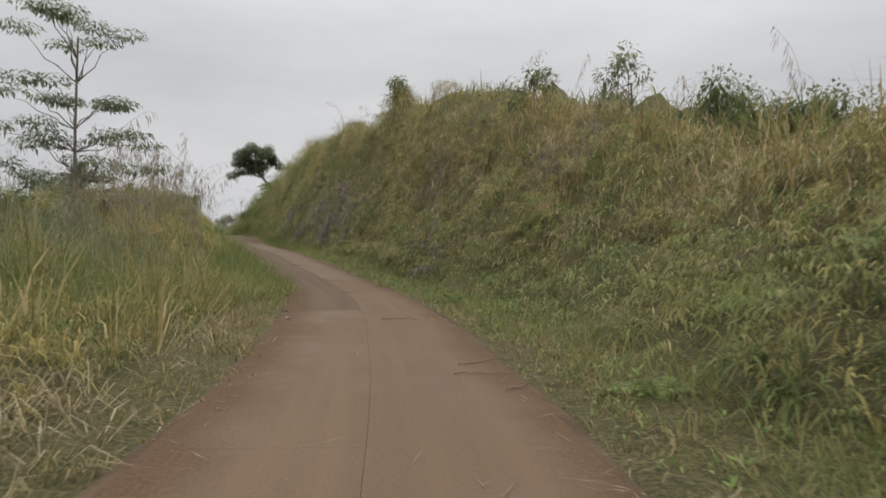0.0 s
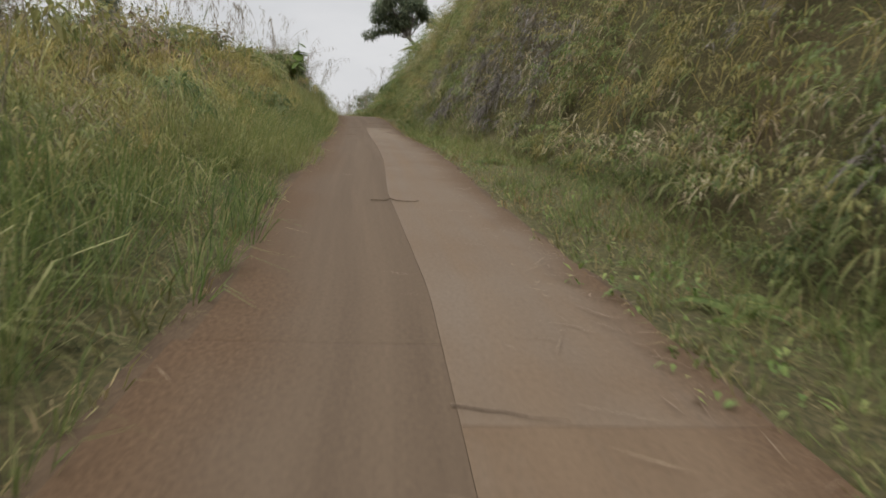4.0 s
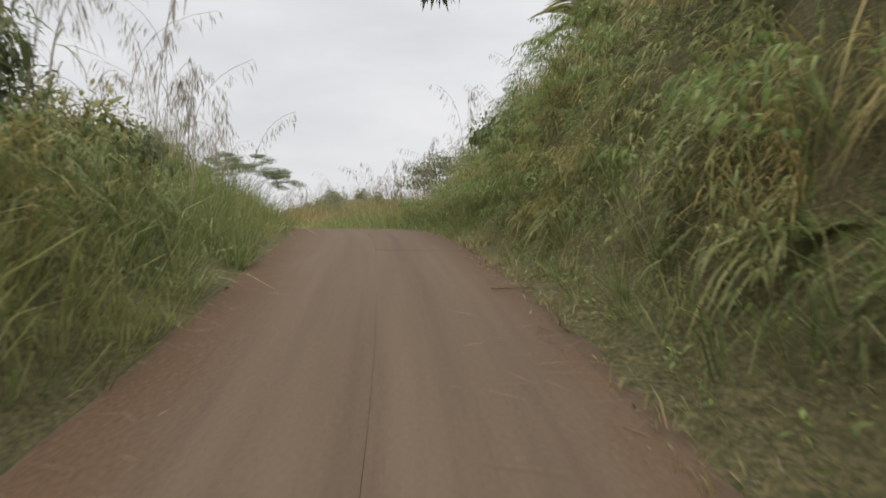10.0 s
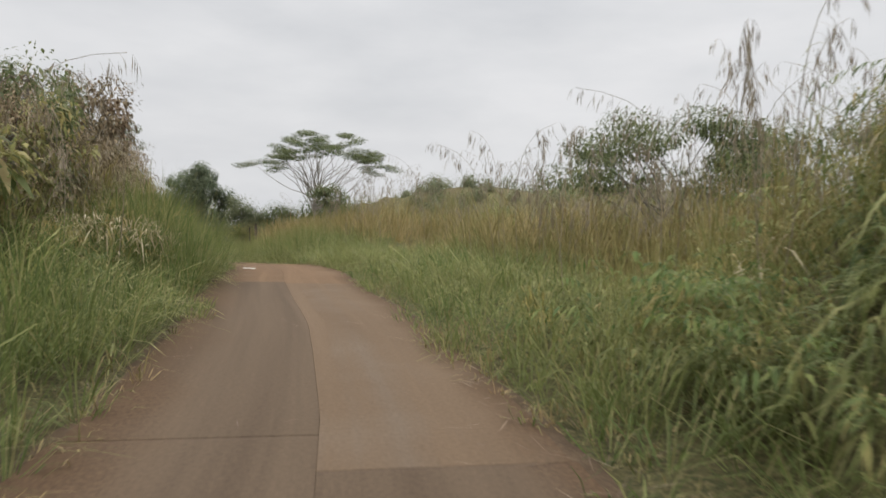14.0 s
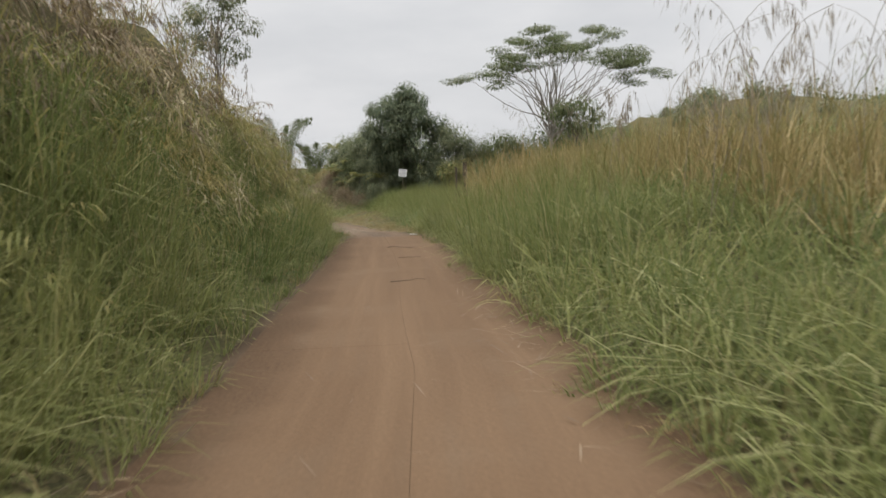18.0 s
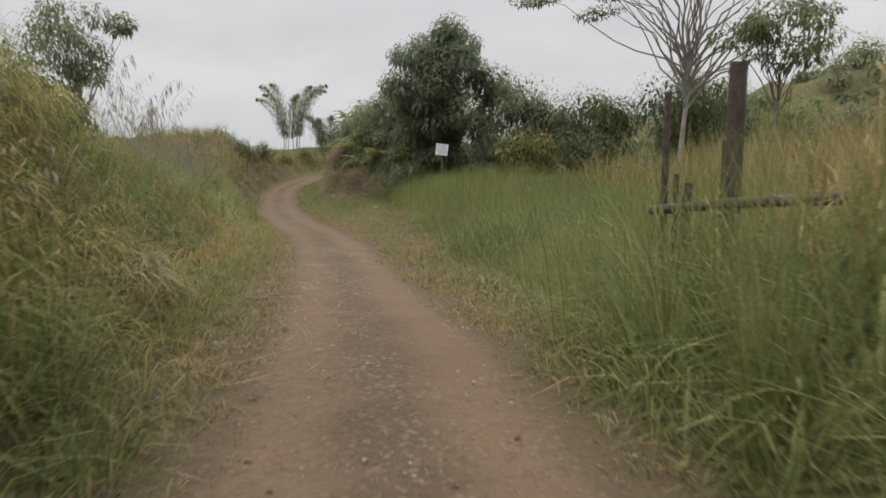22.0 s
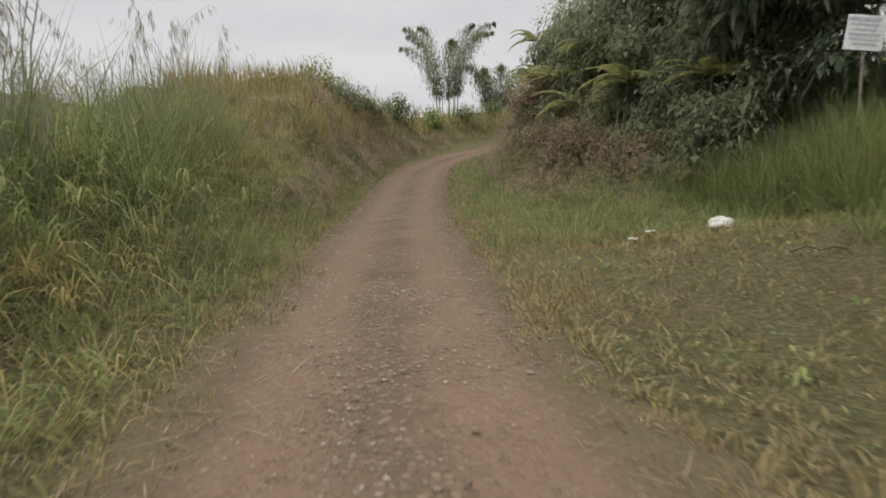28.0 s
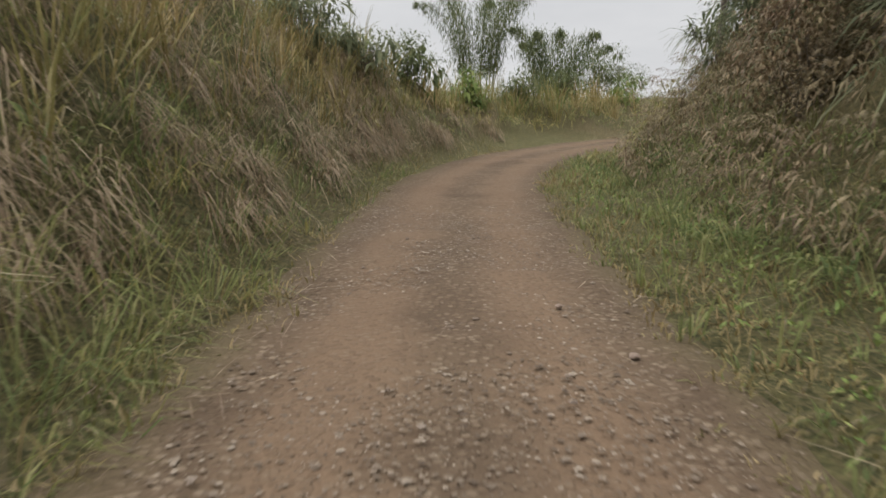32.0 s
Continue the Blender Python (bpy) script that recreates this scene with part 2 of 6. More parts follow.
def gravel_material(name):
    """Red earth with pebbles pressed into it."""
    m, n, l, bsdf, out = nodes_of(name)
    co = n.new("ShaderNodeTexCoord")
    vo = n.new("ShaderNodeTexVoronoi")
    vo.inputs["Scale"].default_value = 17.0
    l.new(co.outputs["Object"], vo.inputs["Vector"])
    area = noise_node(n, l, co.outputs["Object"], 0.9, 5.0, 0.6)
    grain = noise_node(n, l, co.outputs["Object"], 45.0, 4.0, 0.6)
    tone = n.new("ShaderNodeSeparateColor")
    l.new(vo.outputs["Color"], tone.inputs["Color"])
    pebble = ramp_node(n, l, tone.outputs["Red"], [(0.0, (0.076, 0.052, 0.033)), (0.5, (0.120, 0.086, 0.057)), (1.0, (0.180, 0.138, 0.096))])
    earth = ramp_node(n, l, grain, [(0.3, (0.080, 0.056, 0.036)), (0.7, (0.126, 0.091, 0.060))])
    inside = ramp_node(n, l, vo.outputs["Distance"], [(0.35, (1, 1, 1)), (0.55, (0, 0, 0))])
    some = ramp_node(n, l, area, [(0.34, (0.25,) * 3), (0.50, (1.0,) * 3)])
    uv = n.new("ShaderNodeUVMap")
    uv.uv_map = "road"
    sep = n.new("ShaderNodeSeparateXYZ")
    l.new(uv.outputs["UV"], sep.inputs["Vector"])
    ab = n.new("ShaderNodeMath")
    ab.operation = "ABSOLUTE"
    l.new(sep.outputs["X"], ab.inputs[0])
    half = n.new("ShaderNodeMath")
    half.operation, half.inputs[1].default_value = "MULTIPLY", 0.5
    l.new(ab.outputs["Value"], half.inputs[0])
    sway = n.new("ShaderNodeMath")
    sway.operation, sway.inputs[1].default_value = "MULTIPLY_ADD", 0.35
    l.new(area, sway.inputs[0])
    l.new(half.outputs["Value"], sway.inputs[2])
    track = ramp_node(n, l, sway.outputs["Value"], [(0.24, (0, 0, 0)), (0.42, (0.6,) * 3), (0.60, (0.6,) * 3), (0.76, (0, 0, 0))])
    wider = n.new("ShaderNodeMapRange")
    wider.inputs["From Min"].default_value, wider.inputs["From Max"].default_value = 170.0, 180.0
    wider.inputs["To Min"].default_value, wider.inputs["To Max"].default_value = 0.0, -0.17
    l.new(sep.outputs["Y"], wider.inputs["Value"])
    rim = n.new("ShaderNodeMath")
    rim.operation = "ADD"
    l.new(sway.outputs["Value"], rim.inputs[0])
    l.new(wider.outputs["Result"], rim.inputs[1])
    turf = ramp_node(n, l, rim.outputs["Value"], [(0.64, (0, 0, 0)), (0.84, (1, 1, 1))])
    some = mix_node(n, l, track, some, (0.1, 0.1, 0.1))
    packed = ramp_node(n, l, grain, [(0.3, (0.132, 0.086, 0.054)), (0.7, (0.182, 0.124, 0.080))])
    dirt = ramp_node(n, l, area, [(0.35, (0.062, 0.042, 0.027)), (0.65, (0.104, 0.072, 0.046))])
    earth = mix_node(n, l, track, mix_node(n, l, 0.6, earth, dirt), packed)
    col = mix_node(n, l, mix_node(n, l, 1.0, inside, some, "MULTIPLY"), earth, pebble)
    mat = ramp_node(n, l, grain, [(0.3, (0.058, 0.045, 0.026)), (0.7, (0.112, 0.088, 0.048))])
    l.new(mix_node(n, l, turf, col, mat), bsdf.inputs["Base Color"])
    bsdf.inputs["Roughness"].default_value = 0.9
    bsdf.inputs["Specular IOR Level"].default_value = 0.1
    bump_node(n, l, mix_node(n, l, 0.3, inside, grain), 0.7, 0.02, bsdf)
    return m


def stone_material(name):
    m, n, l, bsdf, out = nodes_of(name)
    geo = n.new("ShaderNodeNewGeometry")
    co = n.new("ShaderNodeTexCoord")
    own = ramp_node(n, l, geo.outputs["Random Per Island"], [(0.0, (0.078, 0.056, 0.039)), (0.4, (0.120, 0.090, 0.064)), (0.8, (0.168, 0.132, 0.098)), (1.0, (0.25, 0.208, 0.162))])
    grain = noise_node(n, l, co.outputs["Object"], 40.0, 4.0, 0.6)
    tone = ramp_node(n, l, grain, [(0.3, (0.75,) * 3), (0.7, (1.2,) * 3)])
    l.new(mix_node(n, l, 1.0, own, tone, "MULTIPLY"), bsdf.inputs["Base Color"])
    bsdf.inputs["Roughness"].default_value = 0.85
    bump_node(n, l, grain, 0.4, 0.006, bsdf)
    return m


m_gravel = gravel_material("pebbly_red_earth")
m_pebble = stone_material("mixed_pebbles")
m_pebble.node_tree.nodes["Principled BSDF"].inputs["Specular IOR Level"].default_value = 0.2


def loose_material(name):
    """Single stones, each its own tone."""
    m, n, l, bsdf, out = nodes_of(name)
    info = n.new("ShaderNodeObjectInfo")
    co = n.new("ShaderNodeTexCoord")
    own = ramp_node(n, l, info.outputs["Random"], [(0.0, (0.088, 0.060, 0.041)), (0.6, (0.145, 0.106, 0.076)), (1.0, (0.23, 0.185, 0.145))])
    grain = noise_node(n, l, co.outputs["Object"], 3.0, 4.0, 0.6)
    tone = ramp_node(n, l, grain, [(0.3, (0.7,) * 3), (0.7, (1.2,) * 3)])
    l.new(mix_node(n, l, 1.0, own, tone, "MULTIPLY"), bsdf.inputs["Base Color"])
    bsdf.inputs["Roughness"].default_value = 0.85
    bump_node(n, l, grain, 0.4, 0.2, bsdf)
    return m


m_loose = loose_material("loose_stone")
m_stone = plain_material("gravel_stone", (0.12, 0.082, 0.058), (0.24, 0.185, 0.145), 5.0, 0.85, 0.4, 40.0, 0.006)
m_grass = leaf_material("tall_green_grass", GREENS, (0.265, 0.248, 0.090), 0.16, 0.5, patch_amount=0.45)
m_blade = leaf_material("broad_green_blades", [(0.0, (0.112, 0.134, 0.040)), (0.6, (0.232, 0.248, 0.084)), (1.0, (0.41, 0.395, 0.19))], (0.292, 0.272, 0.096), 0.3, 0.5, patch_amount=0.4)
m_fern = leaf_material("bank_foliage", [(0.0, (0.064, 0.090, 0.030)), (0.5, (0.142, 0.170, 0.056)), (0.85, (0.255, 0.250, 0.090)), (1.0, (0.38, 0.305, 0.145))], (0.345, 0.275, 0.105), 0.3, 0.45, patch_amount=0.65)
m_dry = leaf_material("dry_straw", [(0.0, (0.24, 0.195, 0.112)), (0.6, (0.42, 0.352, 0.21)), (1.0, (0.58, 0.51, 0.345))], (0.25, 0.20, 0.105), 0.4, 0.4)
m_short = leaf_material("short_mown_grass", [(0.0, (0.090, 0.096, 0.030)), (0.6, (0.178, 0.160, 0.060)), (1.0, (0.34, 0.26, 0.135))], (0.270, 0.188, 0.090), 0.5, 0.3)
m_plume = leaf_material("dry_plume", [(0.0, (0.155, 0.128, 0.088)), (1.0, (0.320, 0.272, 0.190))], (0.21, 0.175, 0.12), 0.5, 0.3)
# own dull green, paled and greyed further so the colour holds haze
m_darkleaf = leaf_material("dull_leaves_with_haze", [(0.0, (0.095, 0.114, 0.068)), (0.7, (0.190, 0.212, 0.120)), (1.0, (0.26, 0.272, 0.155))], (0.215, 0.222, 0.125), 0.6, 0.5, 0.85)
m_deepleaf = leaf_material("deep_green_leaves", [(0.0, (0.072, 0.098, 0.064)), (0.7, (0.160, 0.190, 0.114)), (1.0, (0.24, 0.258, 0.145))], (0.185, 0.204, 0.122), 0.6, 0.5, 0.7)
m_treeleaf = leaf_material("tree_leaves", [(0.0, (0.050, 0.072, 0.031)), (0.7, (0.114, 0.144, 0.058)), (1.0, (0.21, 0.21, 0.092))], (0.16, 0.174, 0.078), 0.5, 0.45)
m_lightleaf = leaf_material("light_green_leaves", [(0.0, (0.075, 0.125, 0.031)), (0.7, (0.163, 0.225, 0.062)), (1.0, (0.275, 0.300, 0.100))], (0.188, 0.225, 0.062), 0.5, 0.35)
m_litter = leaf_material("grey_brown_stalks", [(0.0, (0.09, 0.062, 0.04)), (0.6, (0.19, 0.14, 0.09)), (1.0, (0.33, 0.26, 0.17))], (0.12, 0.08, 0.05), 0.6, 0.1)
m_brownfern = leaf_material("withered_fern", [(0.0, (0.110, 0.078, 0.050)), (0.6, (0.215, 0.152, 0.092)), (1.0, (0.34, 0.262, 0.160))], (0.15, 0.138, 0.068), 0.8, 0.25)
m_bark = plain_material("grey_brown_bark", (0.085, 0.07, 0.055), (0.2, 0.175, 0.145), 4.0, 0.9, 0.7, 18.0, 0.03)
m_palebark = plain_material("pale_smooth_bark", (0.17, 0.15, 0.125), (0.32, 0.29, 0.25), 3.0, 0.85, 0.4, 18.0, 0.02)
m_cane = plain_material("green_cane", (0.10, 0.12, 0.045), (0.2, 0.2, 0.08), 3.0, 0.6, 0.2, 20.0, 0.01)
m_wood = plain_material("weathered_wood", (0.16, 0.125, 0.09), (0.30, 0.25, 0.19), 6.0, 0.9, 0.6, 30.0, 0.01)
m_cane_leaf = leaf_material("yellow_green_cane_leaves", [(0.0, (0.110, 0.120, 0.034)), (0.5, (0.236, 0.212, 0.064)), (1.0, (0.44, 0.34, 0.145))], (0.150, 0.170, 0.052), 0.3, 0.5)
m_twig = plain_material("dry_brown_twig", (0.07, 0.048, 0.03), (0.16, 0.115, 0.075), 6.0, 0.9, 0.4, 30.0, 0.004)
m_white = plain_material("white_painted_board", (0.62, 0.62, 0.62), (0.78, 0.78, 0.77), 2.0, 0.6, 0.1, 30.0, 0.003)
m_ink = plain_material("grey_lettering", (0.40, 0.40, 0.41), (0.52, 0.52, 0.53), 6.0, 0.7, 0.1, 30.0, 0.002)
m_paper = plain_material("pale_scrap", (0.34, 0.315, 0.275), (0.48, 0.455, 0.415), 5.0, 0.8, 0.3, 25.0, 0.004)
m_log = plain_material("dark_weathered_log", (0.030, 0.021, 0.014), (0.078, 0.058, 0.042), 9.0, 0.9, 0.6, 25.0, 0.012)
m_freshfern = leaf_material("fresh_fern", [(0.0, (0.058, 0.096, 0.028)), (0.6, (0.132, 0.185, 0.055)), (1.0, (0.24, 0.262, 0.09))], (0.20, 0.205, 0.07), 0.15, 0.5, patch_amount=0.5)

# ---- helpers for building ----
def part(name, bm, material, parent, label=""):
    me = bpy.data.meshes.new(name)
    bm.to_mesh(me)
    bm.free()
    return hang(name, me, material, parent, label)


def hang(name, me, material, parent, label=""):
    if material is not None and not me.materials:
        me.materials.append(material)
    ob = new(name, me)
    ob.parent = parent
    if label:
        ob["label"] = label
    return ob


def mesh_from(name, verts, quads=None, tris=None, smooth=False):
    """A mesh from arrays: verts (n,3), quads (m,4), tris (k,3)."""
    verts = np.asarray(verts, np.float32)
    quads = np.zeros((0, 4), np.int32) if quads is None else np.asarray(quads, np.int32)
    tris = np.zeros((0, 3), np.int32) if tris is None else np.asarray(tris, np.int32)
    me = bpy.data.meshes.new(name)
    me.vertices.add(len(verts))
    me.vertices.foreach_set("co", verts.ravel())
    loops = np.concatenate([quads.ravel(), tris.ravel()])
    me.loops.add(len(loops))
    me.loops.foreach_set("vertex_index", loops)
    starts = np.concatenate([np.arange(len(quads)) * 4, len(quads) * 4 + np.arange(len(tris)) * 3])
    me.polygons.add(len(starts))
    me.polygons.foreach_set("loop_start", starts.astype(np.int32))
    me.polygons.foreach_set("use_smooth", np.full(len(starts), smooth, bool))
    me.update(calc_edges=True)
    return me


def stuff(name, me, material, label, category):
    me.materials.append(material)
    return tagged(new(name, me), label, category, kind="stuff")


def smooth01(v):
    v = np.clip(v, 0, 1)
    return v * v * (3 - 2 * v)


rng = np.random.default_rng(7)


def value_noise(x, y, cell, seed):
    """Smooth noise of about -1 to 1 on the plan."""
    g = np.random.default_rng(seed).uniform(-1, 1, (257, 257))
    u, v = x / cell + 77.3, y / cell + 51.7
    i, j = np.floor(u).astype(int), np.floor(v).astype(int)
    fu, fv = smooth01(u - i), smooth01(v - j)
    a, b, c, d = g[i % 257, j % 257], g[(i + 1) % 257, j % 257], g[i % 257, (j + 1) % 257], g[(i + 1) % 257, (j + 1) % 257]
    return (a * (1 - fu) + b * fu) * (1 - fv) + (c * (1 - fu) + d * fu) * fv


# ---- the road's line: it lies 1.5 m under the car's camera, and goes on at both ends ----
EYE = 1.5
line = [(0.92 - 0.08 * k, -33.2 + 4.0 * k, 1.05 + 0.1 * k) for k in range(8)]
line += [(m.translation.x, m.translation.y, m.translation.z - EYE) for _, m in PATH]
hx, hy, hz = line[-1]
for k in range(1, 22):
    turn = radians(61.5 - (1.0 * k if k < 6 else 5 + 6.5 * (k - 5)) if k < 13 else 11)
    hx, hy, hz = hx - 3 * math.sin(turn), hy + 3 * math.cos(turn), hz - 0.06 + 0.012 * min(k, 8)
    line.append((hx, hy, hz))
line = np.array(line)
gone = np.concatenate([[0], np.cumsum(np.hypot(*np.diff(line[:, :2], axis=0).T))])
steps = np.arange(0, gone[-1], 0.5)
R = np.stack([np.interp(steps, gone, line[:, k]) for k in range(3)], 1)
for _ in range(3):
    pad = np.concatenate([np.repeat(R[:1], 4, 0), R, np.repeat(R[-1:], 4, 0)])
    R[4:-4] = np.stack([np.convolve(pad[:, k], np.ones(9) / 9, "valid") for k in range(3)], 1)[4:-4]
S0 = gone[8]                      # where the drive begins
# stations along the road, by the drive's seconds; before and after it they count metres
STATION = [(0.0, 0.0), (2.0, 11.3), (4.5, 27.9), (6.5, 39.9), (8.0, 53.0), (10.0, 67.6), (12.0, 79.1), (14.0, 87.4), (15.5, 94.6), (17.5, 105.8), (19.0, 115.9), (21.0, 128.5), (23.0, 140.2), (24.5, 148.5), (26.5, 158.1), (28.0, 166.0), (30.0, 176.7), (32.0, 186.5)]
at_rows = gone[8:8 + len(PATH)]
at_keys = [float(np.interp(t, [q for q, _ in PATH], at_rows)) for t, _ in STATION]
RS = np.interp(steps, [gone[0], *at_keys, gone[-1]], [gone[0] - S0, *[v for _, v in STATION], STATION[-1][1] + gone[-1] - at_keys[-1]])
TAN = np.gradient(R[:, :2], axis=0)
TAN /= np.linalg.norm(TAN, axis=1)[:, None]
S_END = STATION[-1][1]
S_GRAVEL = 136.9


def along(x, y):
    """For places on the plan: metres along the road, metres to its right, and the road's height there."""
    x, y = np.atleast_1d(x).astype(float), np.atleast_1d(y).astype(float)
    s, d, z = np.empty(len(x)), np.empty(len(x)), np.empty(len(x))
    for a in range(0, len(x), 20000):
        px, py = x[a:a + 20000, None], y[a:a + 20000, None]
        k = ((px - R[:, 0]) ** 2 + (py - R[:, 1]) ** 2).argmin(1)
        ex, ey = px[:, 0] - R[k, 0], py[:, 0] - R[k, 1]
        f = ex * TAN[k, 0] + ey * TAN[k, 1]
        s[a:a + 20000] = RS[k] + np.clip(f, -0.3, 0.3)
        side = np.sign(ex * TAN[k, 1] - ey * TAN[k, 0])
        d[a:a + 20000] = side * np.hypot(ex, ey)
        z[a:a + 20000] = np.interp(s[a:a + 20000], RS, R[:, 2])
    return s, d, z


def spot(s, d):
    """The plan place s metres along and d metres to the right."""
    x, y = np.interp(s, RS, R[:, 0]), np.interp(s, RS, R[:, 1])
    tx, ty = np.interp(s, RS, TAN[:, 0]), np.interp(s, RS, TAN[:, 1])
    return x + ty * d, y - tx * d


# the lane's middle wanders beside the car's line: metres along, metres to the right
MIDDLE = np.array([(-30, -0.2), (11, -0.2), (15, -0.05), (24, 0.42), (30, 0.46), (35, 0.2), (47, 0.22), (53, 0.14), (60, -0.05), (66, -0.18), (78, -0.25), (87, -0.1), (92, 0.1), (96, 0.02), (99, -0.2), (103, -0.42), (108, -0.25), (112, 0.12), (116, 0.42), (125, 0.46), (131, 0.2), (136, 0.12), (148, 0.15), (165, 0.0), (187, 0.07), (240, 0.0)])


def mid(s):
    return np.interp(s, MIDDLE[:, 0], MIDDLE[:, 1])


# banks beside the road: metres along, foot's distance, run of the face, height, slope of the top
RIGHT = np.array([
    (-30, 3.6, 5, 2.4, 0.02), (0, 3.6, 5, 2.7, 0.03), (14, 3.5, 5, 3.1, 0.02), (24, 3.7, 5, 5.3, 0.02), (32, 4.2, 5.2, 7.9, 0.02), (40, 4.0, 5.2, 9.3, 0.02),
    (48, 3.2, 5.2, 9.6, 0.02), (58, 2.7, 5.2, 9.4, 0.02), (68, 2.3, 5.2, 9.2, 0.02), (78, 2.2, 5.0, 8.4, 0.02), (86, 2.4, 5.0, 6.6, 0.05), (90, 2.7, 5.2, 5.4, 0.1),
    (93, 3.6, 5.0, 3.8, 0.1), (96, 5.0, 6.0, 1.0, 0.02), (100, 3.5, 7.0, 0.5, 0.02), (108, 2.6, 8.0, 0.5, -0.05), (116, 2.5, 6.0, 0.6, -0.02), (121, 2.3, 4.0, 0.8, 0.0), (126, 2.2, 3.5, 1.1, 0.02),
    (130, 2.2, 3.4, 1.5, 0.04), (133, 2.1, 3.0, 1.5, 0.04), (136, 2.1, 3.0, 1.7, 0.04), (140, 2.4, 3.2, 1.7, 0.05), (142.6, 3.2, 4.4, 1.4, 0.07), (145, 3.6, 5.0, 0.9, 0.09), (149, 3.0, 5.0, 0.4, 0.12), (160, 2.4, 4, 0.4, 0.13),
    (172, 2.2, 5, 0.6, 0.11), (180, 5.0, 4.5, 0.5, 0.06), (187, 4.3, 3.6, 1.6, 0.08), (194, 3.4, 3.0, 3.2, 0.08), (206, 3.0, 2.8, 3.2, 0.05), (240, 3.0, 3, 1.0, 0.02)])
LEFT = np.array([
    (-30, 4.0, 4, 0.2, -0.03), (0, 3.6, 4, 0.3, -0.04), (16, 3.0, 3.5, 0.5, -0.02), (30, 2.4, 3.5, 1.1, 0.0), (46, 2.3, 3.0, 1.4, 0.0),
    (58, 2.4, 2.8, 1.8, 0.0), (72, 2.5, 2.6, 2.0, 0.0), (80, 2.6, 3.4, 1.1, 0.05), (90, 2.6, 4.0, 0.7, 0.10), (98, 2.5, 4.0, 1.2, 0.10), (106, 2.5, 4.2, 3.0, 0.05), (110, 2.5, 4.2, 4.1, 0.03),
    (116, 2.4, 4.1, 4.7, 0.0), (126, 2.3, 3.4, 4.6, 0.0), (131, 2.2, 2.8, 4.4, 0.0), (138.5, 2.2, 2.7, 4.2, 0.0), (142, 2.6, 3.4, 3.4, 0.0), (146, 2.7, 3.0, 3.2, 0.0), (150, 2.8, 2.8, 3.1, 0.0), (157, 3.0, 3.0, 2.4, 0.0), (163, 3.1, 3.0, 1.6, 0.0), (170, 3.0, 3.0, 1.0, 0.02),
    (176, 2.4, 2.8, 1.2, 0.02), (180, 2.3, 2.8, 1.6, 0.0), (185, 2.1, 2.8, 1.9, 0.0), (190, 2.0, 2.8, 2.5, 0.0), (195, 2.0, 3.0, 3.2, 0.0), (200, 2.0, 3.2, 4.0, 0.0), (204, 2.1, 3.3, 3.9, 0.0), (207, 2.2, 3.4, 3.2, 0.0), (210, 2.4, 3.5, 2.2, 0.0), (216, 2.6, 3.5, 1.6, 0.0), (240, 3.0, 4, 1.2, 0.0)])
# hills on the plan: middle x, y, reach, height over the country
HILLS = [(-97, 190, 28, 15.0), (-62, 222, 40, 7), (140, 120, 90, 10), (400, 700, 260, 50), (-260, 1100, 300, 48)]


def country(x, y):
    z = 2.0 + 1.2 * value_noise(x, y, 60, 3) - 0.085 * np.clip(-(x + 60) - 0.3 * (y - 100), 0, 3000) - 0.02 * np.clip(np.hypot(x + 60, y - 90) - 60, 0, 3000)
    for cx, cy, reach, high in HILLS:
        z = z + high * np.exp(-((x - cx) ** 2 + (y - cy) ** 2) / (reach * reach))
    return z


def ground_at(x, y):
    x, y = np.atleast_1d(x).astype(float), np.atleast_1d(y).astype(float)
    s, d, zr = along(x, y)
    a = np.abs(d)
    z = np.empty(len(x))
    for table, mask in ((RIGHT, d >= 0), (LEFT, d < 0)):
        foot, run, high, top = (np.interp(s[mask], table[:, 0], table[:, k]) for k in (1, 2, 3, 4))
        wob = 0.35 * value_noise(s[mask], s[mask] * 0.3, 4.0, 11)
        q = (a[mask] - foot - wob) / run
        lump = np.clip(q, 0, 1) * np.clip(high / 4, 0, 1)
        z[mask] = zr[mask] + lump * (1.15 * value_noise(x[mask] + 0.5 * a[mask], y[mask], 2.3, 24) + 0.35 * value_noise(x[mask], y[mask] + a[mask], 1.2, 25)) + high * 0.5 * (np.clip(q, 0, 1) + smooth01(q)) + top * np.clip(a[mask] - foot - run, 0, 30)
    rough = smooth01((a - 2.0) / 3.0)
    z = z + rough * (0.32 * value_noise(x, y, 3.1, 21) + 0.14 * value_noise(x, y, 1.1, 22))
    z = z - 0.09 * smooth01((2.15 - a) / 0.45)
    w = smooth01((a - 22) / 45)
    return z * (1 - w) + country(x, y) * w


def grid_steps(lo, hi, fine, far):
    mid = list(np.arange(lo, hi + fine, fine))
    a, b, g = [], [], fine
    while sum(a) < far:
        g *= 1.25
        a.append(g)
    left = [lo - v for v in np.cumsum(a)][::-1]
    right = [mid[-1] + v for v in np.cumsum(a)]
    return np.array(left + mid + right)


gx, gy = grid_steps(-135, 18, 0.65, 2600), grid_steps(-18, 172, 0.65, 2600)
GX, GY = np.meshgrid(gx, gy)
GZ = ground_at(GX.ravel(), GY.ravel())
nx, ny = len(gx), len(gy)
ii = np.arange(nx * ny).reshape(ny, nx)
cells = np.stack([ii[:-1, :-1], ii[:-1, 1:], ii[1:, 1:], ii[1:, :-1]], -1).reshape(-1, 4)
me = mesh_from("ground", np.stack([GX.ravel(), GY.ravel(), GZ], 1), cells, smooth=True)
me.materials.append(m_ground)
tagged(new("ground", me), "red-brown soil with moss rising in grown-over banks", "ground", kind="structure")


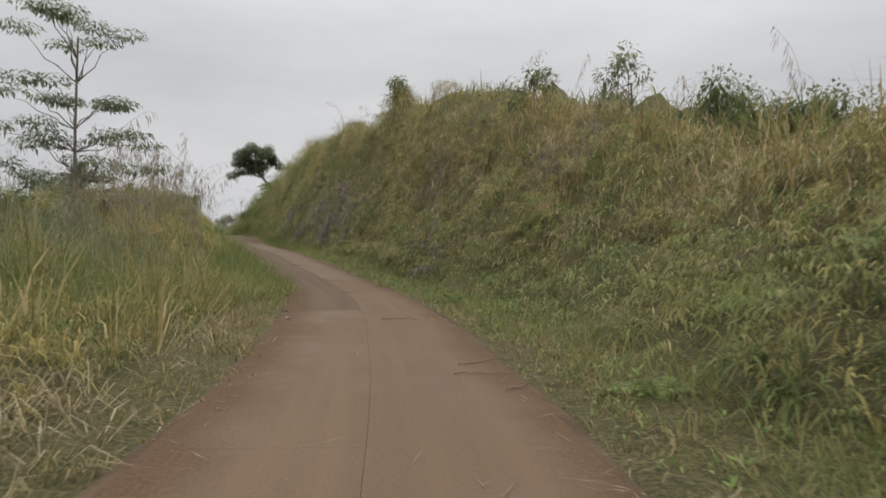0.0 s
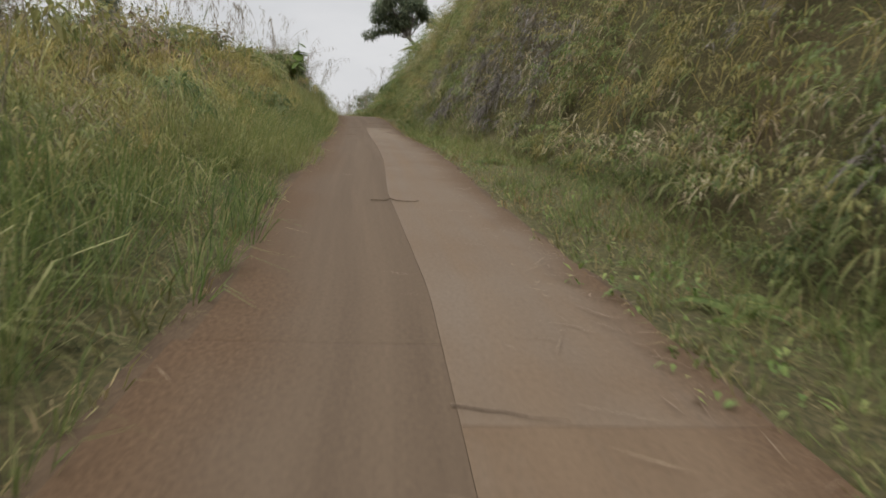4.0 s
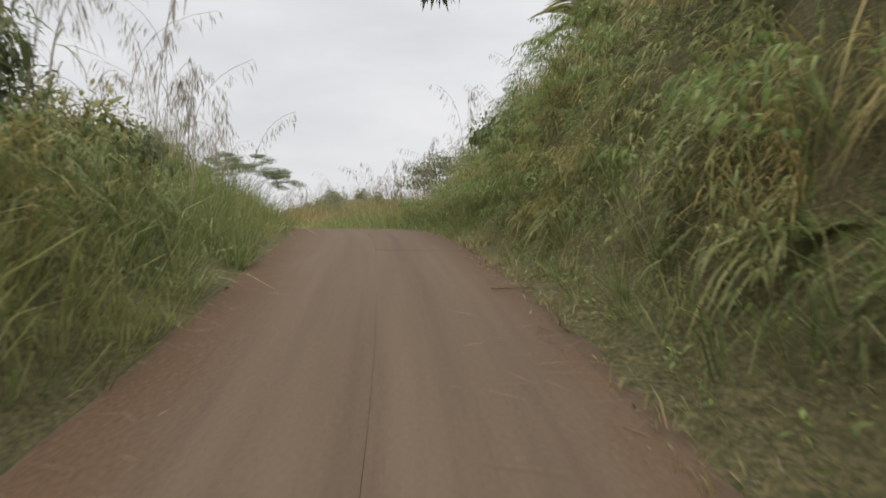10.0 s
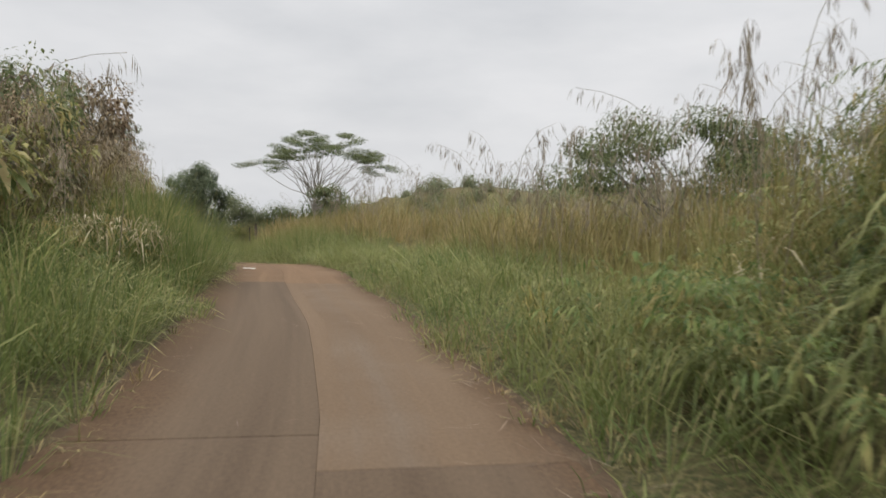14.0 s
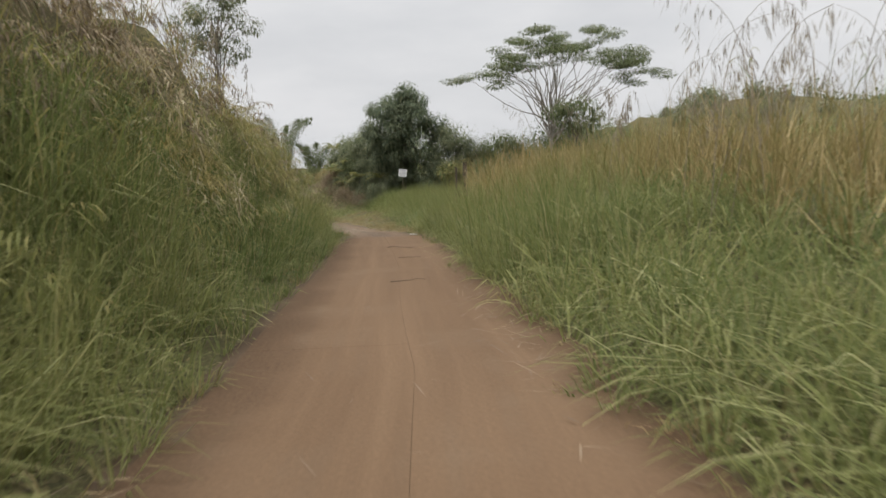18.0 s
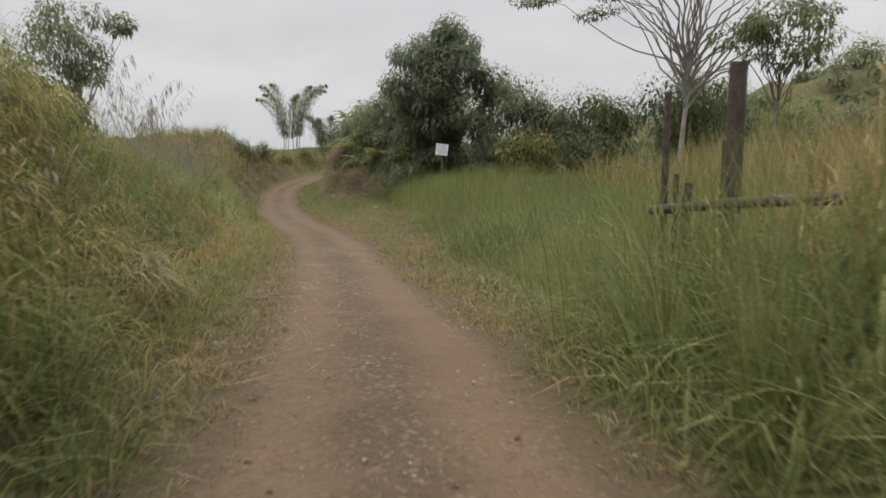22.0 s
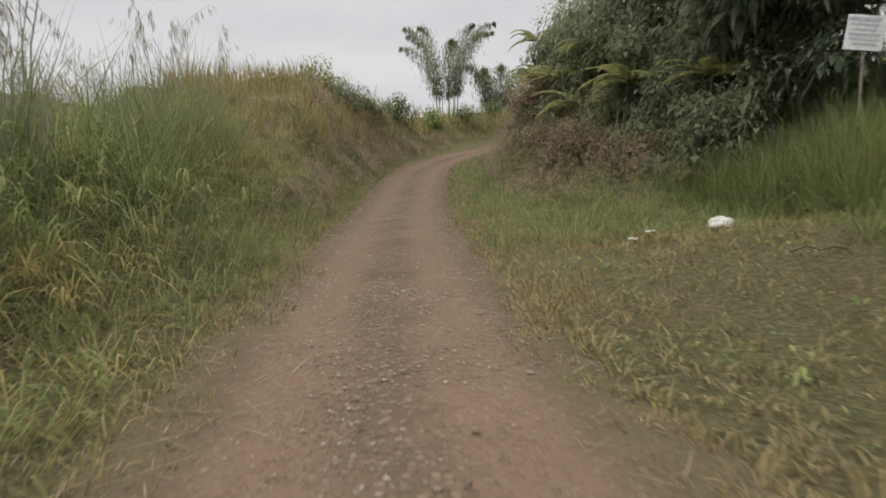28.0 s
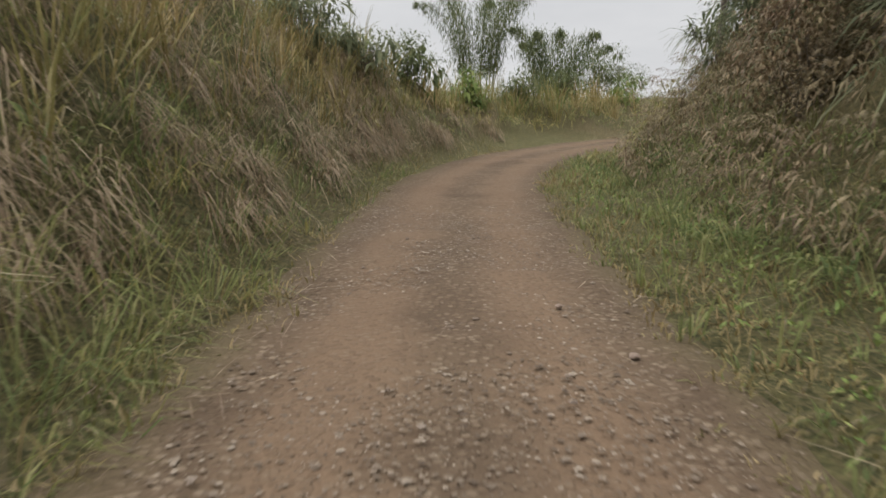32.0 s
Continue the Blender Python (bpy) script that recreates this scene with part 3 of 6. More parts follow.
# ---- the road: two lanes of concrete slabs, then earth and gravel ----
def road_strip(name, s0, s1, d0, d1, across, lift, material, rise=0.0, seed=0, edge=0.05, lap=0.0):
    """A thick strip of road from s0 to s1 and d0 to d1, with its UV map in metres."""
    n = max(2, int((s1 - s0) / 0.45) + 1)
    ss, dd = np.linspace(s0, s1, n), np.linspace(d0, d1, across)
    A, B = np.meshgrid(ss, dd, indexing="ij")
    X, Y = spot(A.ravel(), B.ravel() + mid(A.ravel()))
    Z = np.interp(A.ravel(), RS, R[:, 2]) + lift
    if rise:
        Z = Z + rise * value_noise(X, Y, 0.7, 40 + seed) + 0.5 * rise * value_noise(X, Y, 0.23, 41 + seed) - edge * smooth01((np.abs(B.ravel()) - 1.5) / 0.55)
    if lap:
        Z = Z + lap * smooth01((np.abs(B.ravel()) - 1.2) / 0.3) * (0.45 + 0.5 * value_noise(X, Y, 0.9, 57) + 0.4 * value_noise(X, Y, 0.3, 58))
    top = np.stack([X, Y, Z], 1)
    low = top - (0, 0, 0.16)
    k = np.arange(n * across).reshape(n, across)
    quads = [np.stack([k[:-1, :-1], k[:-1, 1:], k[1:, 1:], k[1:, :-1]], -1).reshape(-1, 4)]
    N = n * across
    for rim in (k[:, 0], k[::-1, -1], k[0, ::-1], k[-1, :]):
        quads.append(np.stack([rim[:-1], rim[1:], rim[1:] + N, rim[:-1] + N], -1) + N)
    me = mesh_from(name, np.concatenate([top, top, low]), np.concatenate(quads), smooth=True)
    uv = me.uv_layers.new(name="road")
    co = np.tile(np.stack([B.ravel(), A.ravel()], 1), (3, 1))
    idx = np.empty(len(me.loops), np.int32)
    me.loops.foreach_get("vertex_index", idx)
    uv.data.foreach_set("uv", co[idx].astype(np.float32).ravel())
    me.materials.append(material)
    return me


road = tagged(new("road"), "narrow concrete lane stained with red-brown earth", "road", kind="structure")
MID, WIDE = 0.0, 1.62
slab_rng = random.Random(5)
bed = road_strip("bed", -30, S_GRAVEL, -2.05, 2.05, 42, -0.008, m_earth, 0.004, edge=0.12, lap=0.009)
hang("bed", bed, None, road, "red earth showing in joints and along edges")
JOINTS = ((-30, -12, 5.4, 16.5, 28.9, 34.0, 48, 62, 76, 91.6, 102.1, 117.1, 127.9), (-30, -20, -6, 10.1, 17.4, 27.9, 38.5, 50.4, 62.5, 67.1, 80, 91, 101.8, 112, 124))
for lane in (0, 1):
    ends = [*JOINTS[lane], S_GRAVEL]
    for s, e in zip(ends[:-1], ends[1:]):
        a, b = (-WIDE + slab_rng.uniform(-0.04, 0.06), -0.0015) if lane == 0 else (0.0015, WIDE + slab_rng.uniform(-0.06, 0.04))
        bare = lane == 1 and 27 < s < 60
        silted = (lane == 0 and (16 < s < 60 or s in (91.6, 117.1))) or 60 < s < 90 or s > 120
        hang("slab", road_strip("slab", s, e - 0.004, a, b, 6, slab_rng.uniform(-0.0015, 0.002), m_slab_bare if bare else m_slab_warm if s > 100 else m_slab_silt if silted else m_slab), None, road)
gravel = road_strip("gravel_lane", S_GRAVEL + 0.01, RS[-1] - 1, -2.1, 2.1, 36, -0.02, m_gravel, 0.032, edge=0.12)
lane_gravel = tagged(new("road_gravel", gravel), "rutted red earth lane strewn with loose gravel", "road", kind="structure")

# ---- grass, reeds and ferns ----
def blades(name, root, tall, wide, way, bend, fine=True):
    """One mesh of arching blades. root (n,3); tall, wide, bend (n); way: heading in radians (n)."""
    n = len(root)
    out = np.stack([np.cos(way), np.sin(way), np.zeros(n)], 1)
    skew = way + rng.uniform(-0.9, 0.9, n)
    side = np.stack([-np.sin(skew), np.cos(skew), np.zeros(n)], 1)
    reach = np.sin(np.clip(bend, 0, 1.5)) * tall
    rungs = ((0.0, 0.75), (0.45, 1.0), (0.78, 0.66), (1.0, 0.0)) if fine else ((0.0, 0.8), (0.62, 1.0), (1.0, 0.0))
    last = len(rungs) - 1
    size = 2 * last + 1
    verts = np.empty((n, size, 3), np.float32)
    for k, (t, w) in enumerate(rungs):
        up = tall * (t * np.cos(bend * 0.6) - 0.75 * t ** 3 * np.sin(np.clip(bend - 0.45, 0, 1.57)))
        p = root + out * (reach * t ** 1.8)[:, None]
        p[:, 2] += up
        v = (wide * w * 0.5)[:, None] * side
        if k < last:
            verts[:, 2 * k], verts[:, 2 * k + 1] = p - v, p + v
        else:
            verts[:, size - 1] = p
    base = (np.arange(n) * size)[:, None]
    quads = np.concatenate([base + (2 * k, 2 * k + 1, 2 * k + 3, 2 * k + 2) for k in range(last - 1)])
    return mesh_from(name, verts.reshape(-1, 3), quads, base + (size - 3, size - 2, size - 1), smooth=True)


def leaves(name, root, out, long, wide, droop, fine=True):
    """One mesh of pointed leaves that leave root along out (n,3) and droop."""
    n = len(root)
    side = np.cross(out, (0, 0, 1.0))
    side /= np.linalg.norm(side, axis=1)[:, None] + 1e-6
    rungs = ((0.0, 0.0), (0.35, 1.0), (0.7, 0.8), (1.0, 0.0)) if fine else ((0.0, 0.0), (0.45, 1.0), (1.0, 0.0))
    size = 2 * len(rungs) - 2
    verts = np.empty((n, size, 3), np.float32)
    for k, (t, w) in enumerate(rungs):
        p = root + out * (long * t)[:, None]
        p[:, 2] -= droop * long * t * t
        v = side * (wide * w * 0.5)[:, None]
        if k == 0:
            verts[:, 0] = p
        elif k == len(rungs) - 1:
            verts[:, size - 1] = p
        else:
            verts[:, 2 * k - 1], verts[:, 2 * k] = p - v, p + v
    base = (np.arange(n) * size)[:, None]
    tris = np.concatenate([base + (0, 2, 1), base + (size - 3, size - 2, size - 1)])
    return mesh_from(name, verts.reshape(-1, 3), base + (1, 2, 4, 3) if fine else None, tris, smooth=True)


def scatter(rows, per_m2):
    """Places on the plan in strips: rows of (s0, s1, d0, d1, thickness factor)."""
    ss, dd = [], []
    for s0, s1, d0, d1, f in rows:
        n = int((s1 - s0) * abs(d1 - d0) * per_m2 * f)
        ss.append(rng.uniform(s0, s1, n))
        dd.append(rng.uniform(d0, d1, n))
    s, d = np.concatenate(ss), np.concatenate(dd)
    x, y = spot(s, d)
    return s, d, np.stack([x, y, ground_at(x, y)], 1)


# where the verge's growth begins: metres along, metres from the lane's middle on its left and its right
VERGE = np.array([(-30, 1.7, 1.75), (14, 1.6, 1.75), (26, 1.5, 1.6), (60, 1.6, 1.5), (72, 1.85, 1.4), (82, 1.8, 1.4), (92, 1.5, 1.35), (104, 1.35, 1.3), (136, 1.35, 1.25), (140, 0.95, 1.1), (172, 0.95, 1.1), (184, 1.4, 1.4), (240, 1.5, 1.4)])


def tufts(name, rows, per_m2, count, tall, wide, bend, material, label, category="grass", spread=0.14, uneven=0.35, edge=0.0, fine=True, ragged=None):
    """Tussocks: per_m2 of them, each with count blades that arch outwards. edge: lower towards the lane."""
    s, d, root = scatter(rows, per_m2)
    if ragged is not None:
        far = np.abs(d - mid(s))
        ok = far > np.where(d < 0, np.interp(s, VERGE[:, 0], VERGE[:, 1]), np.interp(s, VERGE[:, 0], VERGE[:, 2])) + ragged + 0.3 * value_noise(s, np.sign(d) * 9, 1.6, 64) + 0.16 * value_noise(s, np.sign(d) * 9, 0.45, 65)
        s, d, root = s[ok], d[ok], root[ok]
        root[:, 2] = np.where(np.abs(d - mid(s)) < 1.75, np.interp(s, RS, R[:, 2]) - 0.01, root[:, 2])
    k = np.repeat(np.arange(len(root)), count)
    n = len(k)
    way = rng.uniform(0, 2 * math.pi, n)
    off = rng.uniform(0, spread, n)
    place = root[k] + np.stack([np.cos(way) * off, np.sin(way) * off, np.full(n, -0.04)], 1)
    size = 1 + uneven * value_noise(root[:, 0], root[:, 1], 2.1, 61) + 0.5 * uneven * value_noise(root[:, 0], root[:, 1], 0.8, 62)
    if edge:
        size = size * (1 - edge * np.clip((2.9 - np.abs(d)) / 1.2, 0, 1))
    if ragged is not None:
        size = size * np.clip((np.abs(d - mid(s)) - 0.7) / 1.2, 0.3, 1)
    tall_ = rng.uniform(*tall, n) * size[k]
    me = blades(name, place, tall_, rng.uniform(*wide, n), way, rng.uniform(*bend, n), fine)
    return stuff(name, me, material, label, category)


def foliage(name, rows, per_m2, count, long, wide, material, label, category="foliage", lift=0.45, keep=-2.0, seed=71, fine=True):
    """Clusters of drooping pointed leaves in uneven masses over a bank."""
    s, d, root = scatter(rows, per_m2)
    lump = value_noise(root[:, 0] + root[:, 2], root[:, 1] - root[:, 2], 1.25, seed) + 0.6 * value_noise(root[:, 0], root[:, 1] + root[:, 2], 2.8, seed + 1)
    ok = lump > keep
    s, d, root, lump = s[ok], d[ok], root[ok], lump[ok]
    e = 0.3
    zx = ground_at(root[:, 0] + e, root[:, 1]) - ground_at(root[:, 0] - e, root[:, 1])
    zy = ground_at(root[:, 0], root[:, 1] + e) - ground_at(root[:, 0], root[:, 1] - e)
    normal = np.stack([-zx, -zy, np.full(len(zx), 2 * e)], 1)
    normal /= np.linalg.norm(normal, axis=1)[:, None]
    place = root + normal * (lift * np.clip(0.42 + 0.55 * lump, 0.06, 1.3) + rng.uniform(-0.05, 0.16, len(root)))[:, None]
    k = np.repeat(np.arange(len(root)), count)
    n = len(k)
    spin = rng.normal(0, 1, (n, 3))
    spin /= np.linalg.norm(spin, axis=1)[:, None]
    out = spin * 0.95 + normal[k] * 0.55 + (0, 0, 0.12)
    out /= np.linalg.norm(out, axis=1)[:, None]
    size = (0.75 + 0.5 * rng.random(len(root)))[k]
    me = leaves(name, place[k] + spin * 0.05, out, rng.uniform(*long, n) * size, rng.uniform(*wide, n) * size, rng.uniform(0.25, 0.9, n), fine)
    return stuff(name, me, material, label, category)


def sprays(name, rows, per_m2, long, leaflets, size, wide, material, label, category="foliage", lift=0.35, seed=171, keep=-2.0, up=0.5):
    """Arching shoots with drooping leaflets on both sides, standing out of a bank."""
    s, d, root = scatter(rows, per_m2)
    lump = value_noise(root[:, 0] + root[:, 2], root[:, 1] - root[:, 2], 1.5, seed) + 0.5 * value_noise(root[:, 0], root[:, 1] + root[:, 2], 3.2, seed + 1)
    root, lump = root[lump > keep], lump[lump > keep]
    e, n = 0.3, len(root)
    zx = ground_at(root[:, 0] + e, root[:, 1]) - ground_at(root[:, 0] - e, root[:, 1])
    zy = ground_at(root[:, 0], root[:, 1] + e) - ground_at(root[:, 0], root[:, 1] - e)
    normal = np.stack([-zx, -zy, np.full(n, 2 * e)], 1)
    normal /= np.linalg.norm(normal, axis=1)[:, None]
    base = root + normal * (lift * np.clip(0.5 + 0.6 * lump, 0.05, 1.3))[:, None]
    way = normal * 0.75 + rng.normal(0, 0.5, (n, 3)) + (0, 0, up)
    way /= np.linalg.norm(way, axis=1)[:, None]
    reach = rng.uniform(*long, n)
    k = np.repeat(np.arange(n), leaflets)
    t = np.tile(np.linspace(0.15, 1.0, leaflets), n)
    at = base[k] + way[k] * (reach[k] * t)[:, None]
    at[:, 2] -= 0.55 * reach[k] * t * t
    ahead = way[k] - np.stack([0 * t, 0 * t, 1.1 * t], 1)
    ahead /= np.linalg.norm(ahead, axis=1)[:, None]
    side = np.cross(ahead, (0, 0, 1.0)) * np.tile(np.where(np.arange(leaflets) % 2, 1.0, -1.0), n)[:, None]
    out = ahead * 0.7 + side + rng.normal(0, 0.25, (len(k), 3))
    out /= np.linalg.norm(out, axis=1)[:, None]
    f = rng.uniform(0.75, 1.2, len(k)) * (1.15 - 0.45 * t)
    me = leaves(name, at, out, rng.uniform(*size, len(k)) * f, rng.uniform(*wide, len(k)) * f, rng.uniform(0.3, 0.9, len(k)), False)
    return stuff(name, me, material, label, category)


def tussocks(name, rows, per_m2, count, long, wide, material, label, zone, lift=0.5, droop=(0.5, 1.25), stand=0.35, seed=501, category="foliage"):
    """Fountains of long hanging blades on the lumps of a bank, with bare hollows between. zone(s, up, patch): where they grow."""
    s, d, root = scatter(rows, per_m2)
    zr = np.interp(s, RS, R[:, 2])
    high = np.where(d > 0, np.interp(s, RIGHT[:, 0], RIGHT[:, 3]), np.interp(s, LEFT[:, 0], LEFT[:, 3]))
    up = (root[:, 2] - zr) / np.maximum(high, 0.5)
    patch = value_noise(root[:, 0] + 0.7 * root[:, 2], root[:, 1] - 0.7 * root[:, 2], 3.4, 521) + 0.45 * value_noise(root[:, 0] - root[:, 2], root[:, 1] + root[:, 2], 1.3, 522)
    lump = value_noise(root[:, 0] + root[:, 2], root[:, 1] - root[:, 2], 0.95, seed) + 0.5 * value_noise(root[:, 0] - 0.5 * root[:, 2], root[:, 1] + root[:, 2], 2.1, seed + 1)
    ok = zone(s, up, patch) & (lump > -0.28)
    root, lump = root[ok], lump[ok]
    e = 0.3
    zx = ground_at(root[:, 0] + e, root[:, 1]) - ground_at(root[:, 0] - e, root[:, 1])
    zy = ground_at(root[:, 0], root[:, 1] + e) - ground_at(root[:, 0], root[:, 1] - e)
    normal = np.stack([-zx, -zy, np.full(len(zx), 2 * e)], 1)
    normal /= np.linalg.norm(normal, axis=1)[:, None]
    place = root + normal * (lift * np.clip(0.3 + 0.7 * lump, 0.0, 1.2))[:, None]
    k = np.repeat(np.arange(len(root)), count)
    n = len(k)
    out = normal[k] * 0.75 + rng.normal(0, 0.5, (n, 3)) + (0, 0, stand)
    out /= np.linalg.norm(out, axis=1)[:, None]
    size = (rng.uniform(0.65, 1.25, len(root)) * np.clip(0.85 + 0.3 * lump, 0.6, 1.3))[k]
    me = leaves(name, place[k] + rng.normal(0, 0.045, (n, 3)), out, rng.uniform(*long, n) * size, rng.uniform(*wide, n), rng.uniform(*droop, n))
    return stuff(name, me, material, label, category)


m_greyfern = leaf_material("grey_dead_fern", [(0.0, (0.085, 0.074, 0.066)), (0.6, (0.165, 0.146, 0.132)), (1.0, (0.29, 0.262, 0.24))], (0.12, 0.092, 0.07), 0.7, 0.15)
m_olive = leaf_material("olive_bank_grass", [(0.0, (0.105, 0.108, 0.033)), (0.5, (0.232, 0.212, 0.066)), (0.85, (0.365, 0.305, 0.105)), (1.0, (0.48, 0.38, 0.175))], (0.375, 0.280, 0.108), 0.35, 0.5, patch_amount=0.6)
m_bankgreen = leaf_material("green_bank_fern", [(0.0, (0.058, 0.088, 0.032)), (0.5, (0.138, 0.178, 0.064)), (0.85, (0.235, 0.256, 0.098)), (1.0, (0.34, 0.31, 0.14))], (0.255, 0.240, 0.086), 0.4, 0.5, patch_amount=0.5)
GREY = lambda s, up, patch: (((s > 42) & (s < 62) & (up < 0.5 + 0.4 * patch) & (up > 0.05) & (patch > -0.4)) | ((s < 36) & (patch > 0.62))) & (s < 70)
BANK = [(-10, 20, 3.1, 9.6, 0.9), (20, 52, 3.9, 10.2, 1.0), (52, 64, 3.0, 8.8, 1.6), (64, 96, 2.6, 8.4, 1.6)]
tussocks("green_bank_ferns", BANK, 9.5, 13, (0.28, 0.62), (0.020, 0.042), m_bankgreen, "green hanging fern and grass clumps on the steep bank",
         lambda s, up, patch: (patch < 0.92 - 1.2 * up + 0.2 * (s > 66)) & ~GREY(s, up, patch), seed=501)
tussocks("olive_bank_grass", BANK, 9.0, 14, (0.35, 0.8), (0.012, 0.026), m_olive, "yellow-green hanging grass clumps on the steep bank",
         lambda s, up, patch: (patch > 0.46 - 0.95 * up + 0.1 * (s > 66)) & ~GREY(s, up, patch), lift=0.6, seed=505)
tussocks("dead_bank_fern", BANK, 17.0, 13, (0.25, 0.6), (0.014, 0.034), m_greyfern, "grey dead fern hanging over the steep bank", GREY, lift=0.55, stand=0.2, seed=509)
tussocks("straw_bank_grass", [(-8, 24, 6.0, 10, 1.0), (24, 52, 6.5, 10.4, 0.8), (60, 92, 4.2, 8.2, 0.6)], 6.0, 18, (0.5, 1.05), (0.009, 0.02), m_dry, "dry straw tufts hanging near the bank's top",
         lambda s, up, patch: (up > 0.5) & (patch > 0.18), lift=0.6, droop=(0.35, 1.1), stand=0.55, seed=513)

BRUSH = [(18, 40, -9.0, -3.4, 0.6), (40, 84, -7.6, -3.2, 1.0)]
tussocks("olive_brush_left", BRUSH, 8.0, 16, (0.4, 0.95), (0.012, 0.026), m_olive, "yellow-green arching grass and brush over the low bank",
         lambda s, up, patch: (patch > -0.15) & (up > 0.2), lift=0.9, droop=(0.35, 1.1), stand=0.6, seed=531)
tussocks("green_brush_left", BRUSH, 8.0, 14, (0.3, 0.7), (0.02, 0.042), m_bankgreen, "dark green fern and brush over the low bank",
         lambda s, up, patch: (patch < 0.2) & (up > 0.2), lift=0.95, stand=0.5, seed=535)
tussocks("brown_brush_left", BRUSH, 5.0, 14, (0.35, 0.8), (0.014, 0.03), m_brownfern, "brown withered fern among green brush",
         lambda s, up, patch: (patch > 0.35) & (up > 0.35), lift=0.9, stand=0.45, seed=539)

CANE = [(97, 128, -7.2, -2.4, 1.0), (128, 147, -6.0, -2.1, 1.2)]
tussocks("olive_canes_left", CANE, 10.0, 16, (0.5, 1.15), (0.012, 0.026), m_olive, "arching yellow-green cane grass on the bank",
         lambda s, up, patch: (patch > -0.1 - 0.3 * (s > 120)) & (up > 0.3) & ~((up > 0.55) & (s < 127)), lift=0.8, droop=(0.4, 1.15), stand=0.5, seed=541)
tussocks("green_ferns_left", CANE, 2.6, 13, (0.3, 0.7), (0.02, 0.042), m_bankgreen, "green fern clumps on the bank",
         lambda s, up, patch: (patch < 0.15) & (up > 0.08) & ~((up > 0.6) & (s < 127)), lift=0.6, seed=545)
tussocks("brown_ferns_left", CANE, 8.0, 14, (0.3, 0.75), (0.014, 0.032), m_brownfern, "withered brown fern clumps on the bank's top",
         lambda s, up, patch: ((up > 0.5) & (s < 128)) | ((up > 0.62) & (s < 141)) | (patch > 0.6), lift=0.8, stand=0.4, seed=549)

LOW = [(136, 158, -8.5, -2.4, 1.0), (158, 180, -7.0, -2.8, 0.6), (-10, 22, -11, -2.9, 0.75)]
tussocks("olive_scrub", LOW, 7.0, 15, (0.35, 0.85), (0.012, 0.026), m_olive, "yellow-green arching grass and scrub beside the lane",
         lambda s, up, patch: patch > -0.2, lift=0.45, droop=(0.4, 1.15), stand=0.6, seed=551)
SOFT = [(158, 188, -8.5, -3.2, 1.0)]
tussocks("green_reed_clumps", SOFT, 6.0, 15, (0.5, 1.2), (0.014, 0.03), m_blade, "lush green reed clumps over the low bank",
         lambda s, up, patch: patch < 0.35, lift=0.9, droop=(0.35, 1.1), stand=0.7, seed=571)
tussocks("green_scrub", LOW, 7.0, 13, (0.25, 0.6), (0.018, 0.038), m_bankgreen, "low green scrub beside the lane",
         lambda s, up, patch: patch < 0.25, lift=0.4, stand=0.5, seed=555)
tussocks("brown_scrub", LOW, 5.0, 13, (0.3, 0.75), (0.012, 0.026), m_brownfern, "withered brown scrub beside the lane",
         lambda s, up, patch: patch > 0.25, lift=0.4, stand=0.5, seed=559)
OVER = [(181, 190, 6.2, 12, 1.0), (188, 206, 4.2, 10, 1.0)]
tussocks("dull_fern_masses", OVER, 8.0, 14, (0.5, 1.2), (0.028, 0.06), m_darkleaf, "dull green drooping fern fronds over the bank's top",
         lambda s, up, patch: up > 0.62 - 0.15 * patch, lift=1.3, droop=(0.5, 1.2), stand=0.6, seed=575)
tussocks("green_bank_foot", [(180, 206, 2.6, 5.6, 1.0)], 8.0, 13, (0.2, 0.5), (0.016, 0.034), m_bankgreen, "low green growth below withered fern",
         lambda s, up, patch: up < 0.38 + 0.2 * patch, lift=0.3, stand=0.4, seed=579)
m_hay = leaf_material("brown_hanging_straw", [(0.0, (0.13, 0.092, 0.055)), (0.6, (0.25, 0.185, 0.112)), (1.0, (0.40, 0.315, 0.205))], (0.20, 0.14, 0.08), 0.6, 0.25)
tussocks("hanging_straw", [(184, 214, -6.4, -2.2, 1.0)], 14.0, 16, (0.45, 1.05), (0.008, 0.018), m_hay, "brown straw hanging thickly down the cut bank",
         lambda s, up, patch: (up > 0.08) & (patch > -0.6), lift=0.35, droop=(0.7, 1.5), stand=0.1, seed=563)

# banks: masses of drooping foliage
foliage("bank_foliage_right", [(-14, 0, 3.2, 10, 0.4), (0, 20, 3.0, 10.0, 0.9), (20, 52, 4.2, 12.0, 0.95), (52, 64, 3.2, 9.0, 1.0), (64, 96, 2.9, 8.6, 1.1)], 11, 9, (0.12, 0.34), (0.016, 0.04), m_fern,
        "dense drooping green and yellowing foliage over the steep bank", lift=0.7, keep=0.05, fine=False)
foliage("low_bank_leaves", [(-8, 96, 3.2, 9.0, 1.0)], 7, 6, (0.10, 0.24), (0.018, 0.038), m_freshfern,
        "low green leaves close over the bank's soil", lift=0.22, seed=161, fine=False)
foliage("dry_hanging_leaves", [(0, 30, 5.5, 10.0, 0.7), (30, 60, 3.6, 10.0, 0.8), (60, 94, 3.2, 9.0, 1.0), (98, 136, -6.5, -2.8, 1.2)], 9, 8, (0.16, 0.42), (0.012, 0.026), m_dry,
        "dry straw-coloured leaves hanging among green ones", lift=0.85, keep=0.35, seed=74, fine=False)
